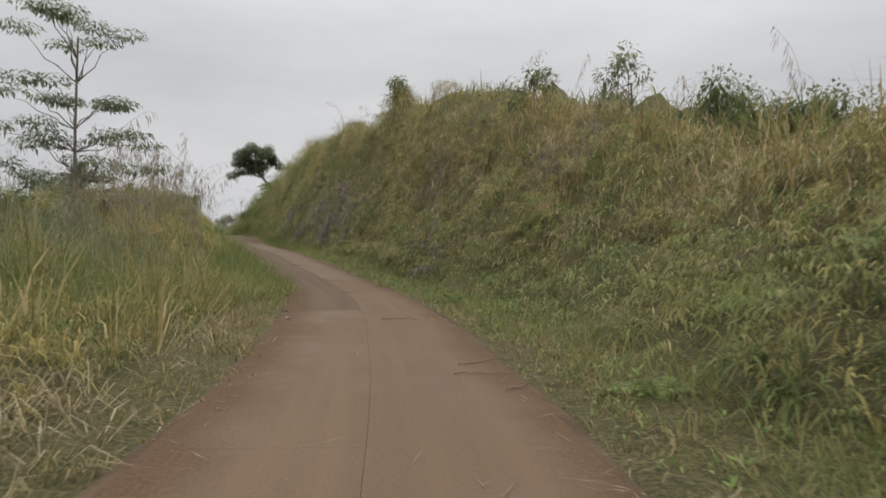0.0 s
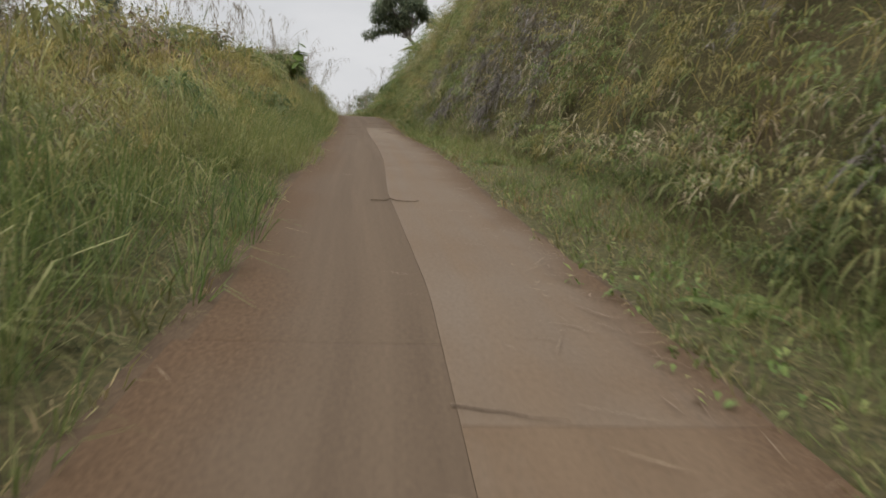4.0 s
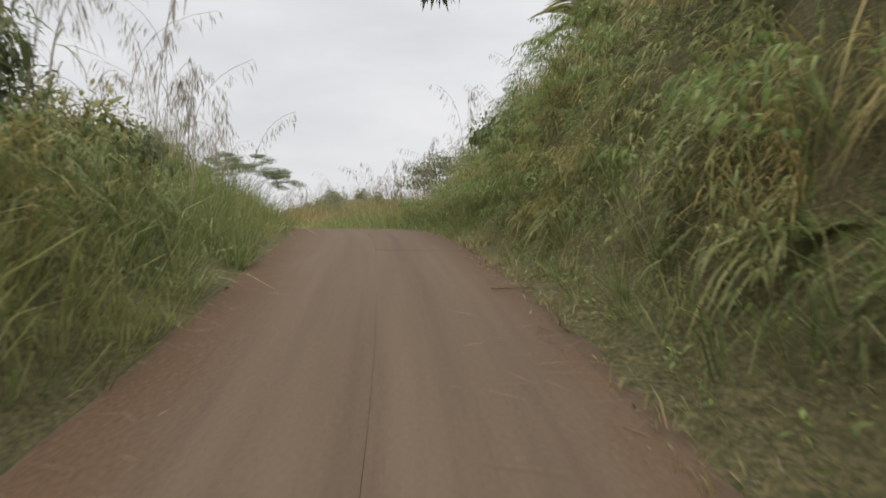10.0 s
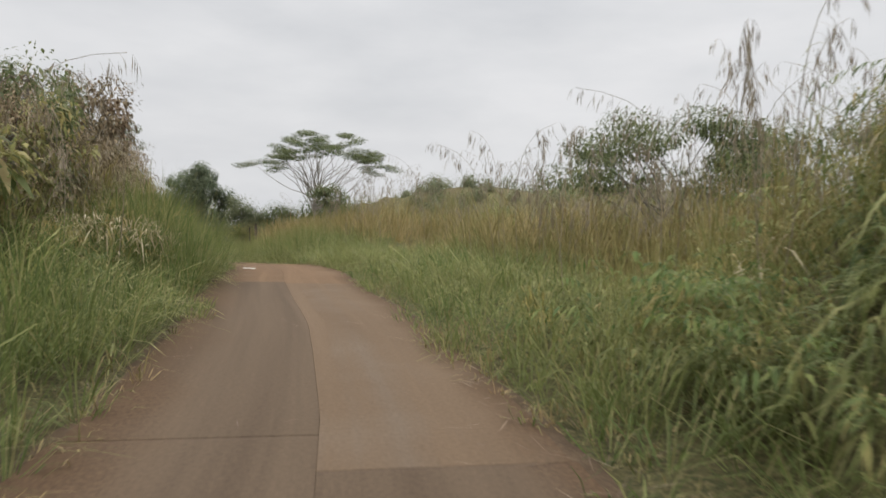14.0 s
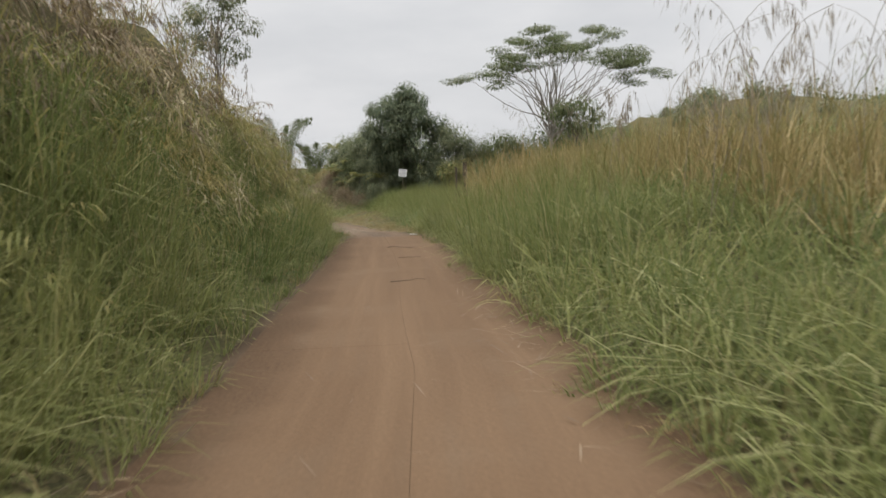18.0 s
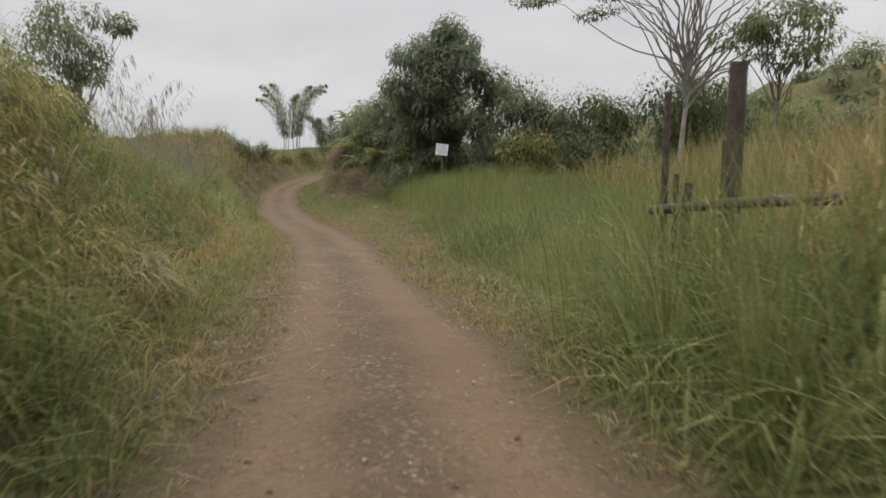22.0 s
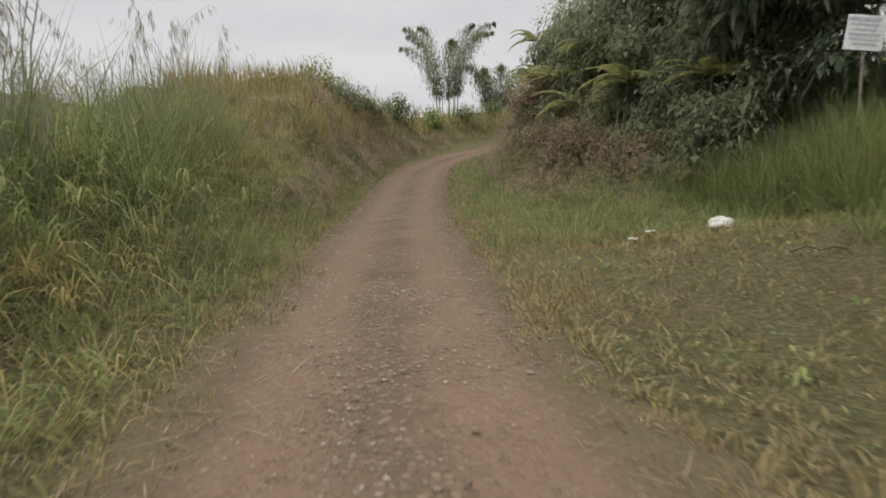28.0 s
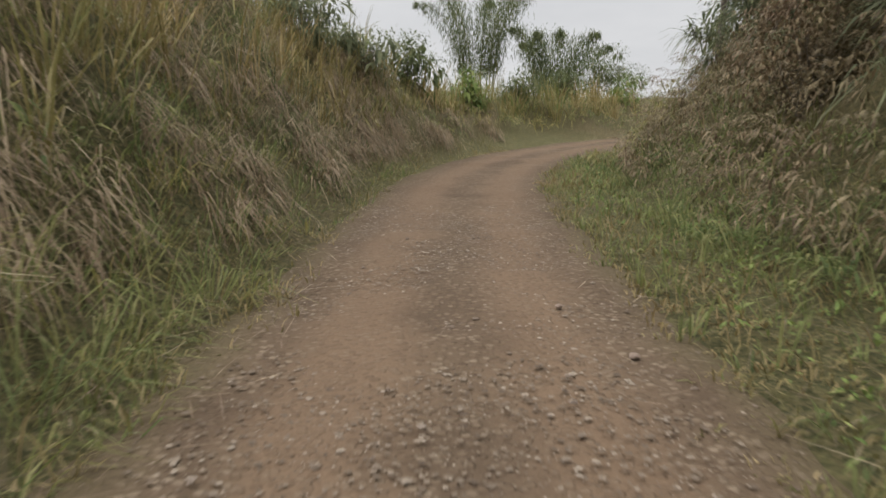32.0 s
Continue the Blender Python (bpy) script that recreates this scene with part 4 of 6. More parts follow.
foliage("withered_leaves_bank", [(102, 129, -8.2, -4.5, 2.3), (30, 60, 5, 9.5, 0.6), (0, 30, 4.5, 9.5, 0.5)], 14, 8, (0.12, 0.32), (0.016, 0.035), m_brownfern,
        "withered brown leaves hanging on the bank", lift=0.95, keep=-0.15, seed=78, fine=False)
foliage("bank_foliage_left", [(20, 82, -7.0, -3.0, 0.6), (96, 122, -4.4, -2.7, 0.8)], 16, 8, (0.14, 0.38), (0.016, 0.038), m_fern,
        "dense green foliage with brown patches on the bank", lift=0.6, seed=81, fine=False)
foliage("cane_leaves_left", [(122, 128, -4.4, -2.4, 1.0), (128, 145, -6.5, -2.4, 1.0)], 6, 8, (0.22, 0.52), (0.018, 0.036), m_cane_leaf,
        "long yellow-green cane leaves hanging over the bank", lift=1.0, seed=85, fine=False)
foliage("cane_leaves_right", [(84, 94, 3.6, 7.5, 1.0)], 9, 9, (0.2, 0.5), (0.016, 0.034), m_cane_leaf,
        "long yellow-green cane leaves hanging over the bank's end", lift=0.7, seed=86)
foliage("withered_fern_bank", [(184, 216, 3.4, 7.5, 1.0)], 18, 8, (0.12, 0.32), (0.016, 0.036), m_brownfern,
        "withered reddish-brown fern over the bank's foot", lift=0.55, seed=91, fine=False)
foliage("bank_foliage_end", [(184, 208, -8, -3.2, 0.35), (208, 242, -8, -3.2, 1.0), (205, 242, 2.4, 8, 0.9)], 9, 7, (0.16, 0.42), (0.02, 0.045), m_fern,
        "low green foliage on the left bank", lift=0.6, seed=95, fine=False)
foliage("low_weeds", [(140, 178, 2.2, 4.6, 0.15), (178, 205, 1.9, 4.6, 0.5), (142, 180, -3.4, -1.9, 0.35), (-10, 90, 1.8, 3.2, 0.4)], 20, 6, (0.05, 0.16), (0.018, 0.04), m_lightleaf,
        "low broad-leaved weeds in the verge", lift=0.08, seed=97, fine=False)

# leafy shoots that arch out of the banks
sprays("fern_sprays_right", [(-6, 20, 3.4, 8, 0.7), (20, 60, 4.2, 9.0, 0.9), (60, 94, 3.0, 7.5, 1.0)], 9, (0.5, 1.1), 16, (0.12, 0.24), (0.020, 0.036), m_fern,
       "arching leafy shoots hanging out of the steep bank", lift=0.8, seed=71, keep=-0.1)
sprays("fresh_sprays_right", [(-6, 20, 3.2, 6.5, 1.5), (20, 60, 4.0, 6.6, 1.1), (60, 78, 2.8, 6.5, 1.0), (78, 94, 2.6, 6.5, 1.9)], 7, (0.5, 1.0), 16, (0.12, 0.26), (0.022, 0.04), m_freshfern,
       "fresh green leafy shoots hanging out of the steep bank", lift=1.0, seed=175, keep=0.0)
sprays("cane_sprays_left", [(100, 127, -4.5, -2.7, 1.1), (127, 145, -6.5, -2.7, 1.0)], 2.5, (0.6, 1.3), 14, (0.2, 0.42), (0.018, 0.032), m_cane_leaf,
       "arching yellow-green cane shoots over the bank", lift=0.8, seed=179)
sprays("withered_sprays_end", [(182, 214, 3.6, 8.5, 1.0)], 8, (0.5, 1.1), 20, (0.07, 0.16), (0.013, 0.024), m_brownfern,
       "withered brown fern hanging over the bank", lift=0.8, seed=183)
sprays("withered_sprays_left", [(102, 129, -8.4, -4.4, 3.0), (129, 142, -7.0, -3.2, 0.7)], 5, (0.5, 1.1), 16, (0.12, 0.26), (0.018, 0.034), m_brownfern,
       "withered brown fern hanging over the bank", lift=1.25, seed=187, keep=-0.5)

# tall grass walls beside the lane
tufts("tall_grass_left", [(-14, 18, -10, -4.0, 0.45), (16, 22, -4.4, -1.8, 0.5), (22, 46, -3.6, -1.2, 1.0), (46, 62, -3.5, -1.5, 1.0), (62, 92, -3.7, -1.6, 1.0), (92, 140, -4.2, -1.3, 1.0), (138, 180, -7.2, -3.4, 0.35)],
      8.5, 20, (0.55, 1.5), (0.007, 0.016), (0.3, 1.4), m_grass, "tall arching green grass along the lane's verge", edge=0.5, fine=False, ragged=0.12)
tufts("tall_grass_right", [(52, 86, 1.8, 3.3, 0.6), (84, 127, 1.3, 6.3, 0.95), (127, 141, 1.3, 3.5, 1.0), (141, 147, 3.5, 9, 0.9), (147, 156, 3.1, 9, 0.95), (156, 166, 4.4, 12, 0.9), (166, 173, 5.0, 13, 1.1), (173, 178, 7.0, 13, 1.1), (178, 183, 6.8, 13, 1.3), (183, 187, 8.6, 13, 1.2), (141, 147, 2.6, 5.0, 1.0)],
      7.0, 18, (0.5, 1.45), (0.008, 0.017), (0.45, 1.55), m_grass, "tall arching green grass along the lane's verge", edge=0.6, fine=False, ragged=0.12)
tufts("broad_grass", [(96, 142, 1.9, 5.6, 1.0), (94, 140, -4.6, -1.9, 2.2), (141, 154, 3.6, 6.5, 0.6), (60, 92, -3.8, -2.2, 0.4), (18, 60, -5.0, -2.3, 1.0), (160, 186, -7.5, -3.2, 0.5)],
      4.2, 10, (0.7, 1.5), (0.014, 0.028), (0.8, 1.57), m_blade, "broad arching grass blades in the tall verge", spread=0.2, edge=0.4, ragged=0.2)
# golden grass on bank tops and open ground
m_gold = leaf_material("golden_grass", [(0.0, (0.155, 0.132, 0.046)), (0.5, (0.275, 0.207, 0.083)), (1.0, (0.45, 0.345, 0.175))], (0.15, 0.160, 0.052), 0.2, 0.35)
tufts("golden_grass_top", [(-10, 30, 6.5, 15, 0.6), (30, 92, 6.6, 10, 0.5), (98, 150, 5.5, 24, 0.7), (20, 84, -10, -5.4, 0.3), (84, 132, -12, -4.2, 0.6), (178, 192, -14, -3.6, 0.8), (166, 178, -14, -5.5, 0.5), (192, 208, -11, -3.2, 1.6), (208, 226, -8, -3.6, 0.8), (-14, 20, -20, -7, 0.5), (-8, 20, -7.5, -2.8, 0.35), (128, 170, -13, -6.5, 0.6)],
      2.3, 11, (0.7, 1.7), (0.016, 0.034), (0.2, 1.15), m_gold, "yellowing tall grass on the open slopes", fine=False)
tufts("verge_grass_right", [(-8, 24, 2.0, 3.4, 1.0), (24, 42, 2.1, 4.3, 1.0), (42, 66, 2.0, 4.3, 1.6)],
      9, 14, (0.2, 0.65), (0.006, 0.013), (0.5, 1.5), m_grass, "low arching grass below the steep bank", edge=0.5, fine=False, ragged=0.1)
tufts("golden_grass_field", [(94, 108, 5.0, 13, 1.5), (150, 166, 11, 20, 1.0), (143, 152, 8.5, 20, 1.2), (121, 129, 6.0, 13, 1.0)],
      2.6, 12, (1.2, 2.5), (0.012, 0.028), (0.1, 0.9), m_gold, "tall golden-brown grass before the trees", fine=False)
tufts("golden_grass_ridge", [(129, 142.5, 3.6, 12, 1.0)],
      7.0, 12, (0.9, 1.75), (0.010, 0.024), (0.15, 1.1), m_gold, "golden-brown grass along the low ridge", fine=False)
tufts("golden_tops_right", [(-6, 18, 6.5, 10.5, 1.0), (18, 46, 6.5, 12, 1.6), (46, 60, 6.5, 10.5, 1.0)],
      1.5, 14, (0.4, 1.2), (0.010, 0.022), (0.1, 1.2), m_gold, "dry golden grass tufts on the bank's top", fine=False)
tufts("field_grass_far", [(100, 150, 12, 42, 0.8), (150, 200, 14, 40, 0.6), (0, 60, 10, 26, 1.2), (20, 100, -28, -9, 0.6), (100, 200, -26, -9, 0.45), (-20, 20, -42, -16, 0.6), (200, 225, -22, -4, 0.5)],
      0.5, 8, (0.7, 1.6), (0.045, 0.08), (0.3, 1.3), m_grass, "rough grass on the land beyond the lane", fine=False)
tufts("golden_canes_left", [(99, 127, -4.9, -3.0, 1.0)],
      2.5, 14, (0.7, 1.6), (0.014, 0.032), (0.4, 1.45), m_cane_leaf, "arching golden-green cane grass on the bank", fine=False)
tufts("rank_grass", [(172, 188, 9.6, 13.5, 0.8), (158, 173, 5.2, 11, 0.8), (170, 180, 7.0, 11.5, 1.3), (83, 94, -5.4, -2.9, 0.8), (131, 142.5, 1.9, 3.2, 1.0), (121, 131, 2.0, 4.4, 0.8), (100, 140, -3.9, -1.9, 1.5), (142, 150, 3.4, 7.5, 0.4)],
      5.5, 18, (1.0, 1.9), (0.007, 0.015), (0.15, 1.2), m_grass, "rank tall green grass along the lane's verge", fine=False)
tufts("upright_grass", [(172, 181, 6.8, 11, 1.0)],
      4.5, 16, (1.3, 1.85), (0.008, 0.018), (0.1, 0.65), m_grass, "tall upright grass before a white board", fine=False, uneven=0.2)
# reeds and arching sedge where the lane bends
tufts("green_reeds", [(166, 184, -9, -4.2, 0.7), (176, 187, -8.5, -3.6, 1.3)],
      3.4, 13, (0.8, 2.1), (0.014, 0.03), (0.4, 1.45), m_grass, "wall of tall green reeds over the bank", category="reed", fine=True, uneven=0.55)
tufts("reed_leaves", [(164, 186, -9, -4.3, 1.0), (14, 34, -9, -4.5, 0.5)],
      1.6, 12, (1.3, 2.5), (0.012, 0.024), (0.08, 0.8), m_darkleaf, "dull upright reed leaves over the bank", category="reed", fine=False, uneven=0.5)
tufts("arching_sedge", [(177, 204, 2.7, 5.0, 0.6), (168, 200, -4.4, -1.9, 0.8), (146, 166, 3.8, 6.5, 1.0), (176, 188, 4.6, 9.0, 1.0)],
      4.5, 16, (0.35, 0.95), (0.008, 0.017), (0.5, 1.5), m_bankgreen, "arching fresh green grass on the verge", spread=0.2, fine=False, ragged=0.25)
tufts("yellowing_sedge", [(140, 172, -4.6, -1.7, 1.0), (178, 198, -3.6, -1.8, 0.5)],
      5.0, 14, (0.35, 0.9), (0.008, 0.017), (0.6, 1.57), m_cane_leaf, "arching yellowing grass lying over the verge", spread=0.25, fine=False, ragged=0.2)
# low verge
tufts("mown_verge_left", [(-14, 20, -4.4, -1.3, 1.0), (138, 182, -3.6, -1.9, 1.0), (138, 184, -1.9, -0.75, 3.4), (182, 212, -2.8, -1.1, 1.2), (20, 138, -2.2, -1.3, 0.8)],
      11, 8, (0.08, 0.4), (0.008, 0.016), (0.4, 1.5), m_short, "short mown grass mixed with straw beside the lane", spread=0.12, fine=False, ragged=0.0)
tufts("mown_verge_right", [(-14, 20, 1.3, 3.1, 0.9), (20, 50, 1.3, 4.3, 0.9), (50, 90, 1.3, 3.0, 0.8), (90, 140, 1.3, 2.2, 0.9), (138, 182, 0.95, 1.8, 3.0), (140, 152, 1.6, 4.2, 1.5), (152, 180, 1.6, 5.0, 1.5), (152, 180, 5.0, 9.0, 0.6), (180, 212, 1.1, 4.6, 1.0)],
      9.5, 8, (0.07, 0.34), (0.008, 0.016), (0.4, 1.5), m_short, "short mown grass mixed with straw beside the lane", spread=0.12, fine=False, ragged=0.0)
tufts("mown_turf", [(-10, 60, 1.5, 3.9, 0.55), (60, 96, 1.4, 2.7, 0.5), (-10, 22, -3.8, -1.5, 0.5), (140, 180, 0.9, 3.0, 1.3), (150, 180, 3.0, 5.4, 1.2), (138, 184, -2.6, -0.9, 1.0), (180, 205, 1.3, 3.6, 1.0), (174, 186, 3.6, 8.0, 0.8), (184, 208, -2.6, -1.3, 0.7)],
      24, 6, (0.04, 0.16), (0.012, 0.022), (0.3, 1.5), m_short, "close short turf beside the lane", spread=0.1, uneven=0.5, fine=False, ragged=0.0)
tufts("lush_verge", [(177, 210, 1.5, 4.4, 1.0), (166, 206, -4.2, -1.5, 1.3), (152, 178, 4.4, 7.0, 0.7), (144, 166, -4.0, -1.6, 0.6)],
      6, 10, (0.1, 0.4), (0.009, 0.02), (0.3, 1.4), m_bankgreen, "lush low green grass at the bank's foot", spread=0.14, fine=False, ragged=0.15)
tufts("straw_bank", [(176, 187, -5.0, -2.6, 0.5), (187, 208, -6.6, -2.8, 0.6), (-6, 16, -4.6, -2.2, 0.15), (138, 172, -4.2, -2.4, 0.4)],
      14, 10, (0.3, 0.85), (0.007, 0.015), (0.8, 1.57), m_dry, "dry cut straw hanging over the bank", spread=0.2, fine=False)


def litter(name, rows, per_m2, long, material, label):
    """Straw stalks that lie flat."""
    s, d, root = scatter(rows, per_m2)
    n = len(root)
    root[:, 2] = np.maximum(root[:, 2], np.interp(s, RS, R[:, 2])) + rng.uniform(0.012, 0.03, n)
    way = rng.uniform(0, 2 * math.pi, n)
    out = np.stack([np.cos(way), np.sin(way), rng.uniform(-0.02, 0.08, n)], 1)
    me = leaves(name, root, out, rng.uniform(*long, n), rng.uniform(0.004, 0.011, n), np.zeros(n), False)
    return stuff(name, me, material, label, "straw")


PEBBLES = []
for k in range(5):
    v = np.array([(1, 0.1, 0), (0.5, 0.8, 0.1), (-0.5, 0.8, -0.05), (-1, -0.1, 0), (-0.4, -0.85, 0.1), (0.5, -0.8, 0), (0.45, 0.1, 0.55), (-0.4, 0.3, 0.6), (-0.1, -0.5, 0.5), (0, 0, -0.4)])
    v = v * rng.uniform(0.75, 1.25, v.shape)
    f = [(0, 1, 6), (1, 2, 7), (2, 3, 7), (3, 4, 8), (4, 5, 8), (5, 0, 6), (1, 7, 6), (3, 8, 7), (5, 6, 8), (6, 7, 8), (1, 0, 9), (2, 1, 9), (3, 2, 9), (4, 3, 9), (5, 4, 9), (0, 5, 9)]
    PEBBLES.append(mesh_from("stone", v, None, np.array(f)))
    PEBBLES[-1].materials.append(m_loose)
for k in range(300):
    s = rng.uniform(S_GRAVEL, S_END + 9)
    d = rng.uniform(-1.35, 1.35)
    x, y = spot(s, d + mid(s))
    r = float(rng.uniform(0.014, 0.032))
    ob = hang("stone", PEBBLES[k % 5], None, lane_gravel)
    ob.matrix_basis = pose(float(x), float(y), float(np.interp(s, RS, R[:, 2])) + 0.1 * r, 0, 0, float(rng.uniform(0, 360))) @ Matrix.Diagonal((r, r * float(rng.uniform(0.6, 1.0)), r * float(rng.uniform(0.5, 0.8)), 1))

litter("straw_litter", [(-10, 92, 1.25, 2.3, 1.4), (-10, 138, -2.0, -1.35, 0.6), (40, 84, 0.4, 1.5, 0.3), (92, 138, 1.2, 1.9, 1.0), (138, 200, -2.4, -1.0, 1.2), (138, 200, 0.9, 2.2, 0.6), (-10, 120, -1.4, 1.2, 0.03)],
       16, (0.08, 0.5), m_litter, "loose dry straw and cut stalks on the lane's edge")

m_stalk = leaf_material("cut_brown_stalks", [(0.0, (0.11, 0.080, 0.050)), (0.6, (0.20, 0.150, 0.094)), (1.0, (0.34, 0.27, 0.175))], (0.13, 0.092, 0.055), 0.5, 0.1)
litter("cut_stalks", [(147, 160, -1.9, 0.5, 2.2), (160, 172, -1.7, -0.5, 1.0), (140, 147, -1.7, -0.2, 1.0), (176, 204, -4.2, -1.6, 1.0), (180, 200, 2.0, 4.6, 0.8)],
       13, (0.25, 0.9), m_stalk, "long cut stalks strewn over the lane and the verge")


# gravel on the far half of the lane: swept out of the wheels' tracks and thinner towards the verge
def thin(s, d):
    a = np.abs(d) + 0.12 * value_noise(s, d, 1.7, 341)
    worn = np.where((a > 0.4) & (a < 0.95), np.interp(s, [166, 176], [0.3, 0.85]), 1.0) * np.clip(1.0 - 2.4 * np.clip(a - np.interp(s, [170, 180], [0.85, 1.25]), 0, 2), 0.05, 1)
    return worn * np.clip(0.75 + np.interp(s, [166, 176], [0.9, 0.45]) * value_noise(s, d * 2.0, 1.4, 343), 0.15, 1.0)


def stones(name, n, s0, s1, d0, d1, size, material, label):
    ico = [(1, 0.1, 0), (-0.1, 1, 0.1), (-1, -0.1, 0), (0.1, -1, -0.1), (0.15, 0.1, 0.8)]
    f = [(0, 1, 4), (1, 2, 4), (2, 3, 4), (3, 0, 4)]
    s, d = rng.uniform(s0, s1, n), rng.uniform(d0, d1, n)
    keep = rng.random(n) < thin(s, d)
    s, d = s[keep], d[keep]
    n = len(s)
    x, y = spot(s, d + mid(s))
    r = size[0] + (size[1] - size[0]) * rng.random(n) ** 3
    z = np.interp(s, RS, R[:, 2]) - 0.012
    base = np.array(ico)[None] * rng.uniform(0.6, 1.4, (n, 5, 3)) * (r[:, None] * rng.uniform(0.7, 1.3, (n, 1)))[..., None] * np.array((1, 1, 0.45))
    w = rng.uniform(0, 6.28, n)
    c, q = np.cos(w)[:, None], np.sin(w)[:, None]
    v = np.stack([base[..., 0] * c - base[..., 1] * q, base[..., 0] * q + base[..., 1] * c, base[..., 2]], -1) + np.stack([x, y, z], 1)[:, None]
    tri = (np.arange(n) * 5)[:, None, None] + np.array(f)[None]
    return stuff(name, mesh_from(name, v.reshape(-1, 3), None, tri.reshape(-1, 3), smooth=True), material, label, "gravel")


stones("gravel", 44000, S_GRAVEL - 0.3, S_END + 12, -1.6, 1.6, (0.006, 0.020), m_pebble, "loose grey and brown gravel pressed into earth")
stones("coarse_gravel", 36000, 168, S_END + 12, -1.6, 1.6, (0.007, 0.022), m_pebble, "coarse pale gravel packed on the lane")
stones("small_stones", 700, -8, S_GRAVEL, -1.7, 1.8, (0.006, 0.028), m_pebble, "small loose stones on the concrete lane")

# ---- trees and shrubs ----
def tube(points, radii, sides=7):
    """Vertices and faces of a tapered limb along points."""
    P = np.array(points, float)
    t = np.gradient(P, axis=0)
    t /= np.linalg.norm(t, axis=1)[:, None] + 1e-9
    ref = np.where(np.abs(t[:, 2:3]) > 0.9, (1.0, 0, 0), (0, 0, 1.0))
    a = np.cross(t, ref)
    a /= np.linalg.norm(a, axis=1)[:, None]
    b = np.cross(t, a)
    w = np.linspace(0, 2 * math.pi, sides, endpoint=False)
    r = np.array(radii)[:, None, None]
    v = P[:, None] + r * (np.cos(w)[None, :, None] * a[:, None] + np.sin(w)[None, :, None] * b[:, None])
    n = len(P)
    k = np.arange(n * sides).reshape(n, sides)
    q = np.stack([k[:-1], np.roll(k[:-1], -1, 1), np.roll(k[1:], -1, 1), k[1:]], -1).reshape(-1, 4)
    return v.reshape(-1, 3), q


def limb_path(r, a, b, sag, n=7):
    a, b = np.array(a, float), np.array(b, float)
    t = np.linspace(0, 1, n)[:, None]
    p = a + (b - a) * t
    p[:, 2] += sag * np.sin(t[:, 0] * math.pi) * np.linalg.norm(b - a)
    p[1:-1] += r.normal(0, 0.025, (n - 2, 3)) * np.linalg.norm(b - a)
    return p


def add_limb(parent, name, pts, r0, r1, material, sides=7):
    v, q = tube(pts, np.linspace(r0, r1, len(pts)), sides)
    return hang(name, mesh_from(name, v, q, smooth=True), material, parent)


def crown_mesh(r, centres, radii, n, size, flat=1.0, core=0.0):
    """Leaves in clumps: centres (k,3), radii (k,3). core: the share of larger leaves deep inside."""
    c = r.integers(0, len(centres), n)
    p = r.normal(0, 1, (n, 3))
    p /= np.linalg.norm(p, axis=1)[:, None]
    shell = r.random(n) ** 0.3
    deep = r.random(n) < core
    shell = np.where(deep, 0.55 * shell, shell)
    root = np.array(centres)[c] + p * shell[:, None] * np.array(radii)[c]
    out = p + r.normal(0, 0.7, (n, 3))
    out[:, 2] *= flat
    out /= np.linalg.norm(out, axis=1)[:, None]
    s = r.uniform(*size, n) * np.where(deep, 2.6, 1.0)
    return leaves("crown", root, out, s, s * r.uniform(0.28, 0.46, n), r.uniform(0.2, 0.8, n), False)


def tree(name, at, trunk, centres, radii, n, size, bark, leaf, label, category="tree", r0=0.25, flat=1.0, seed=1, fork=0.55, level=False, core=0.0):
    """trunk: points from the ground up, relative to at; clumps relative to at too. Limbs run from the trunk to every clump."""
    r = np.random.default_rng(seed)
    x, y = at
    z = float(ground_at(x, y)[0]) - 0.1
    root = tagged(new(name), label, category)
    root.location = (x, y, z)
    trunk = np.array(trunk, float)
    add_limb(root, "trunk", limb_fill(trunk), r0, r0 * 0.45, bark, 9)
    L = limb_fill(trunk)
    for c in (centres[::2] if len(centres) > 40 else centres):
        k = int(len(L) * r.uniform(fork, 0.98))
        if level:
            k = int(np.abs(L[:, 2] - c[2] * r.uniform(0.72, 0.88)).argmin())
        add_limb(root, "limb", limb_path(r, L[min(k, len(L) - 1)], c, r.uniform(-0.08, 0.12)), r0 * 0.36, r0 * 0.06, bark, 6)
    me = crown_mesh(r, centres, radii, int(n * 0.9), (size[0] * 1.09, size[1] * 1.09), flat, core)
    tagged(hang("crown", me, leaf, root), kind="stuff")
    return root


def limb_fill(pts, n=10):
    pts = np.array(pts, float)
    g = np.concatenate([[0], np.cumsum(np.linalg.norm(np.diff(pts, axis=0), axis=1))])
    u = np.linspace(0, g[-1], n)
    return np.stack([np.interp(u, g, pts[:, k]) for k in range(3)], 1)


def ball_clumps(seed, k, mid, reach, size, squash=0.7):
    r = np.random.default_rng(seed)
    p = r.normal(0, 1, (k, 3))
    p /= np.linalg.norm(p, axis=1)[:, None]
    c = np.array(mid) + p * r.uniform(0.45, 1.0, (k, 1)) * np.array(reach)
    s = r.uniform(*size, (k, 1)) * np.array((1, 1, squash))
    return c, s


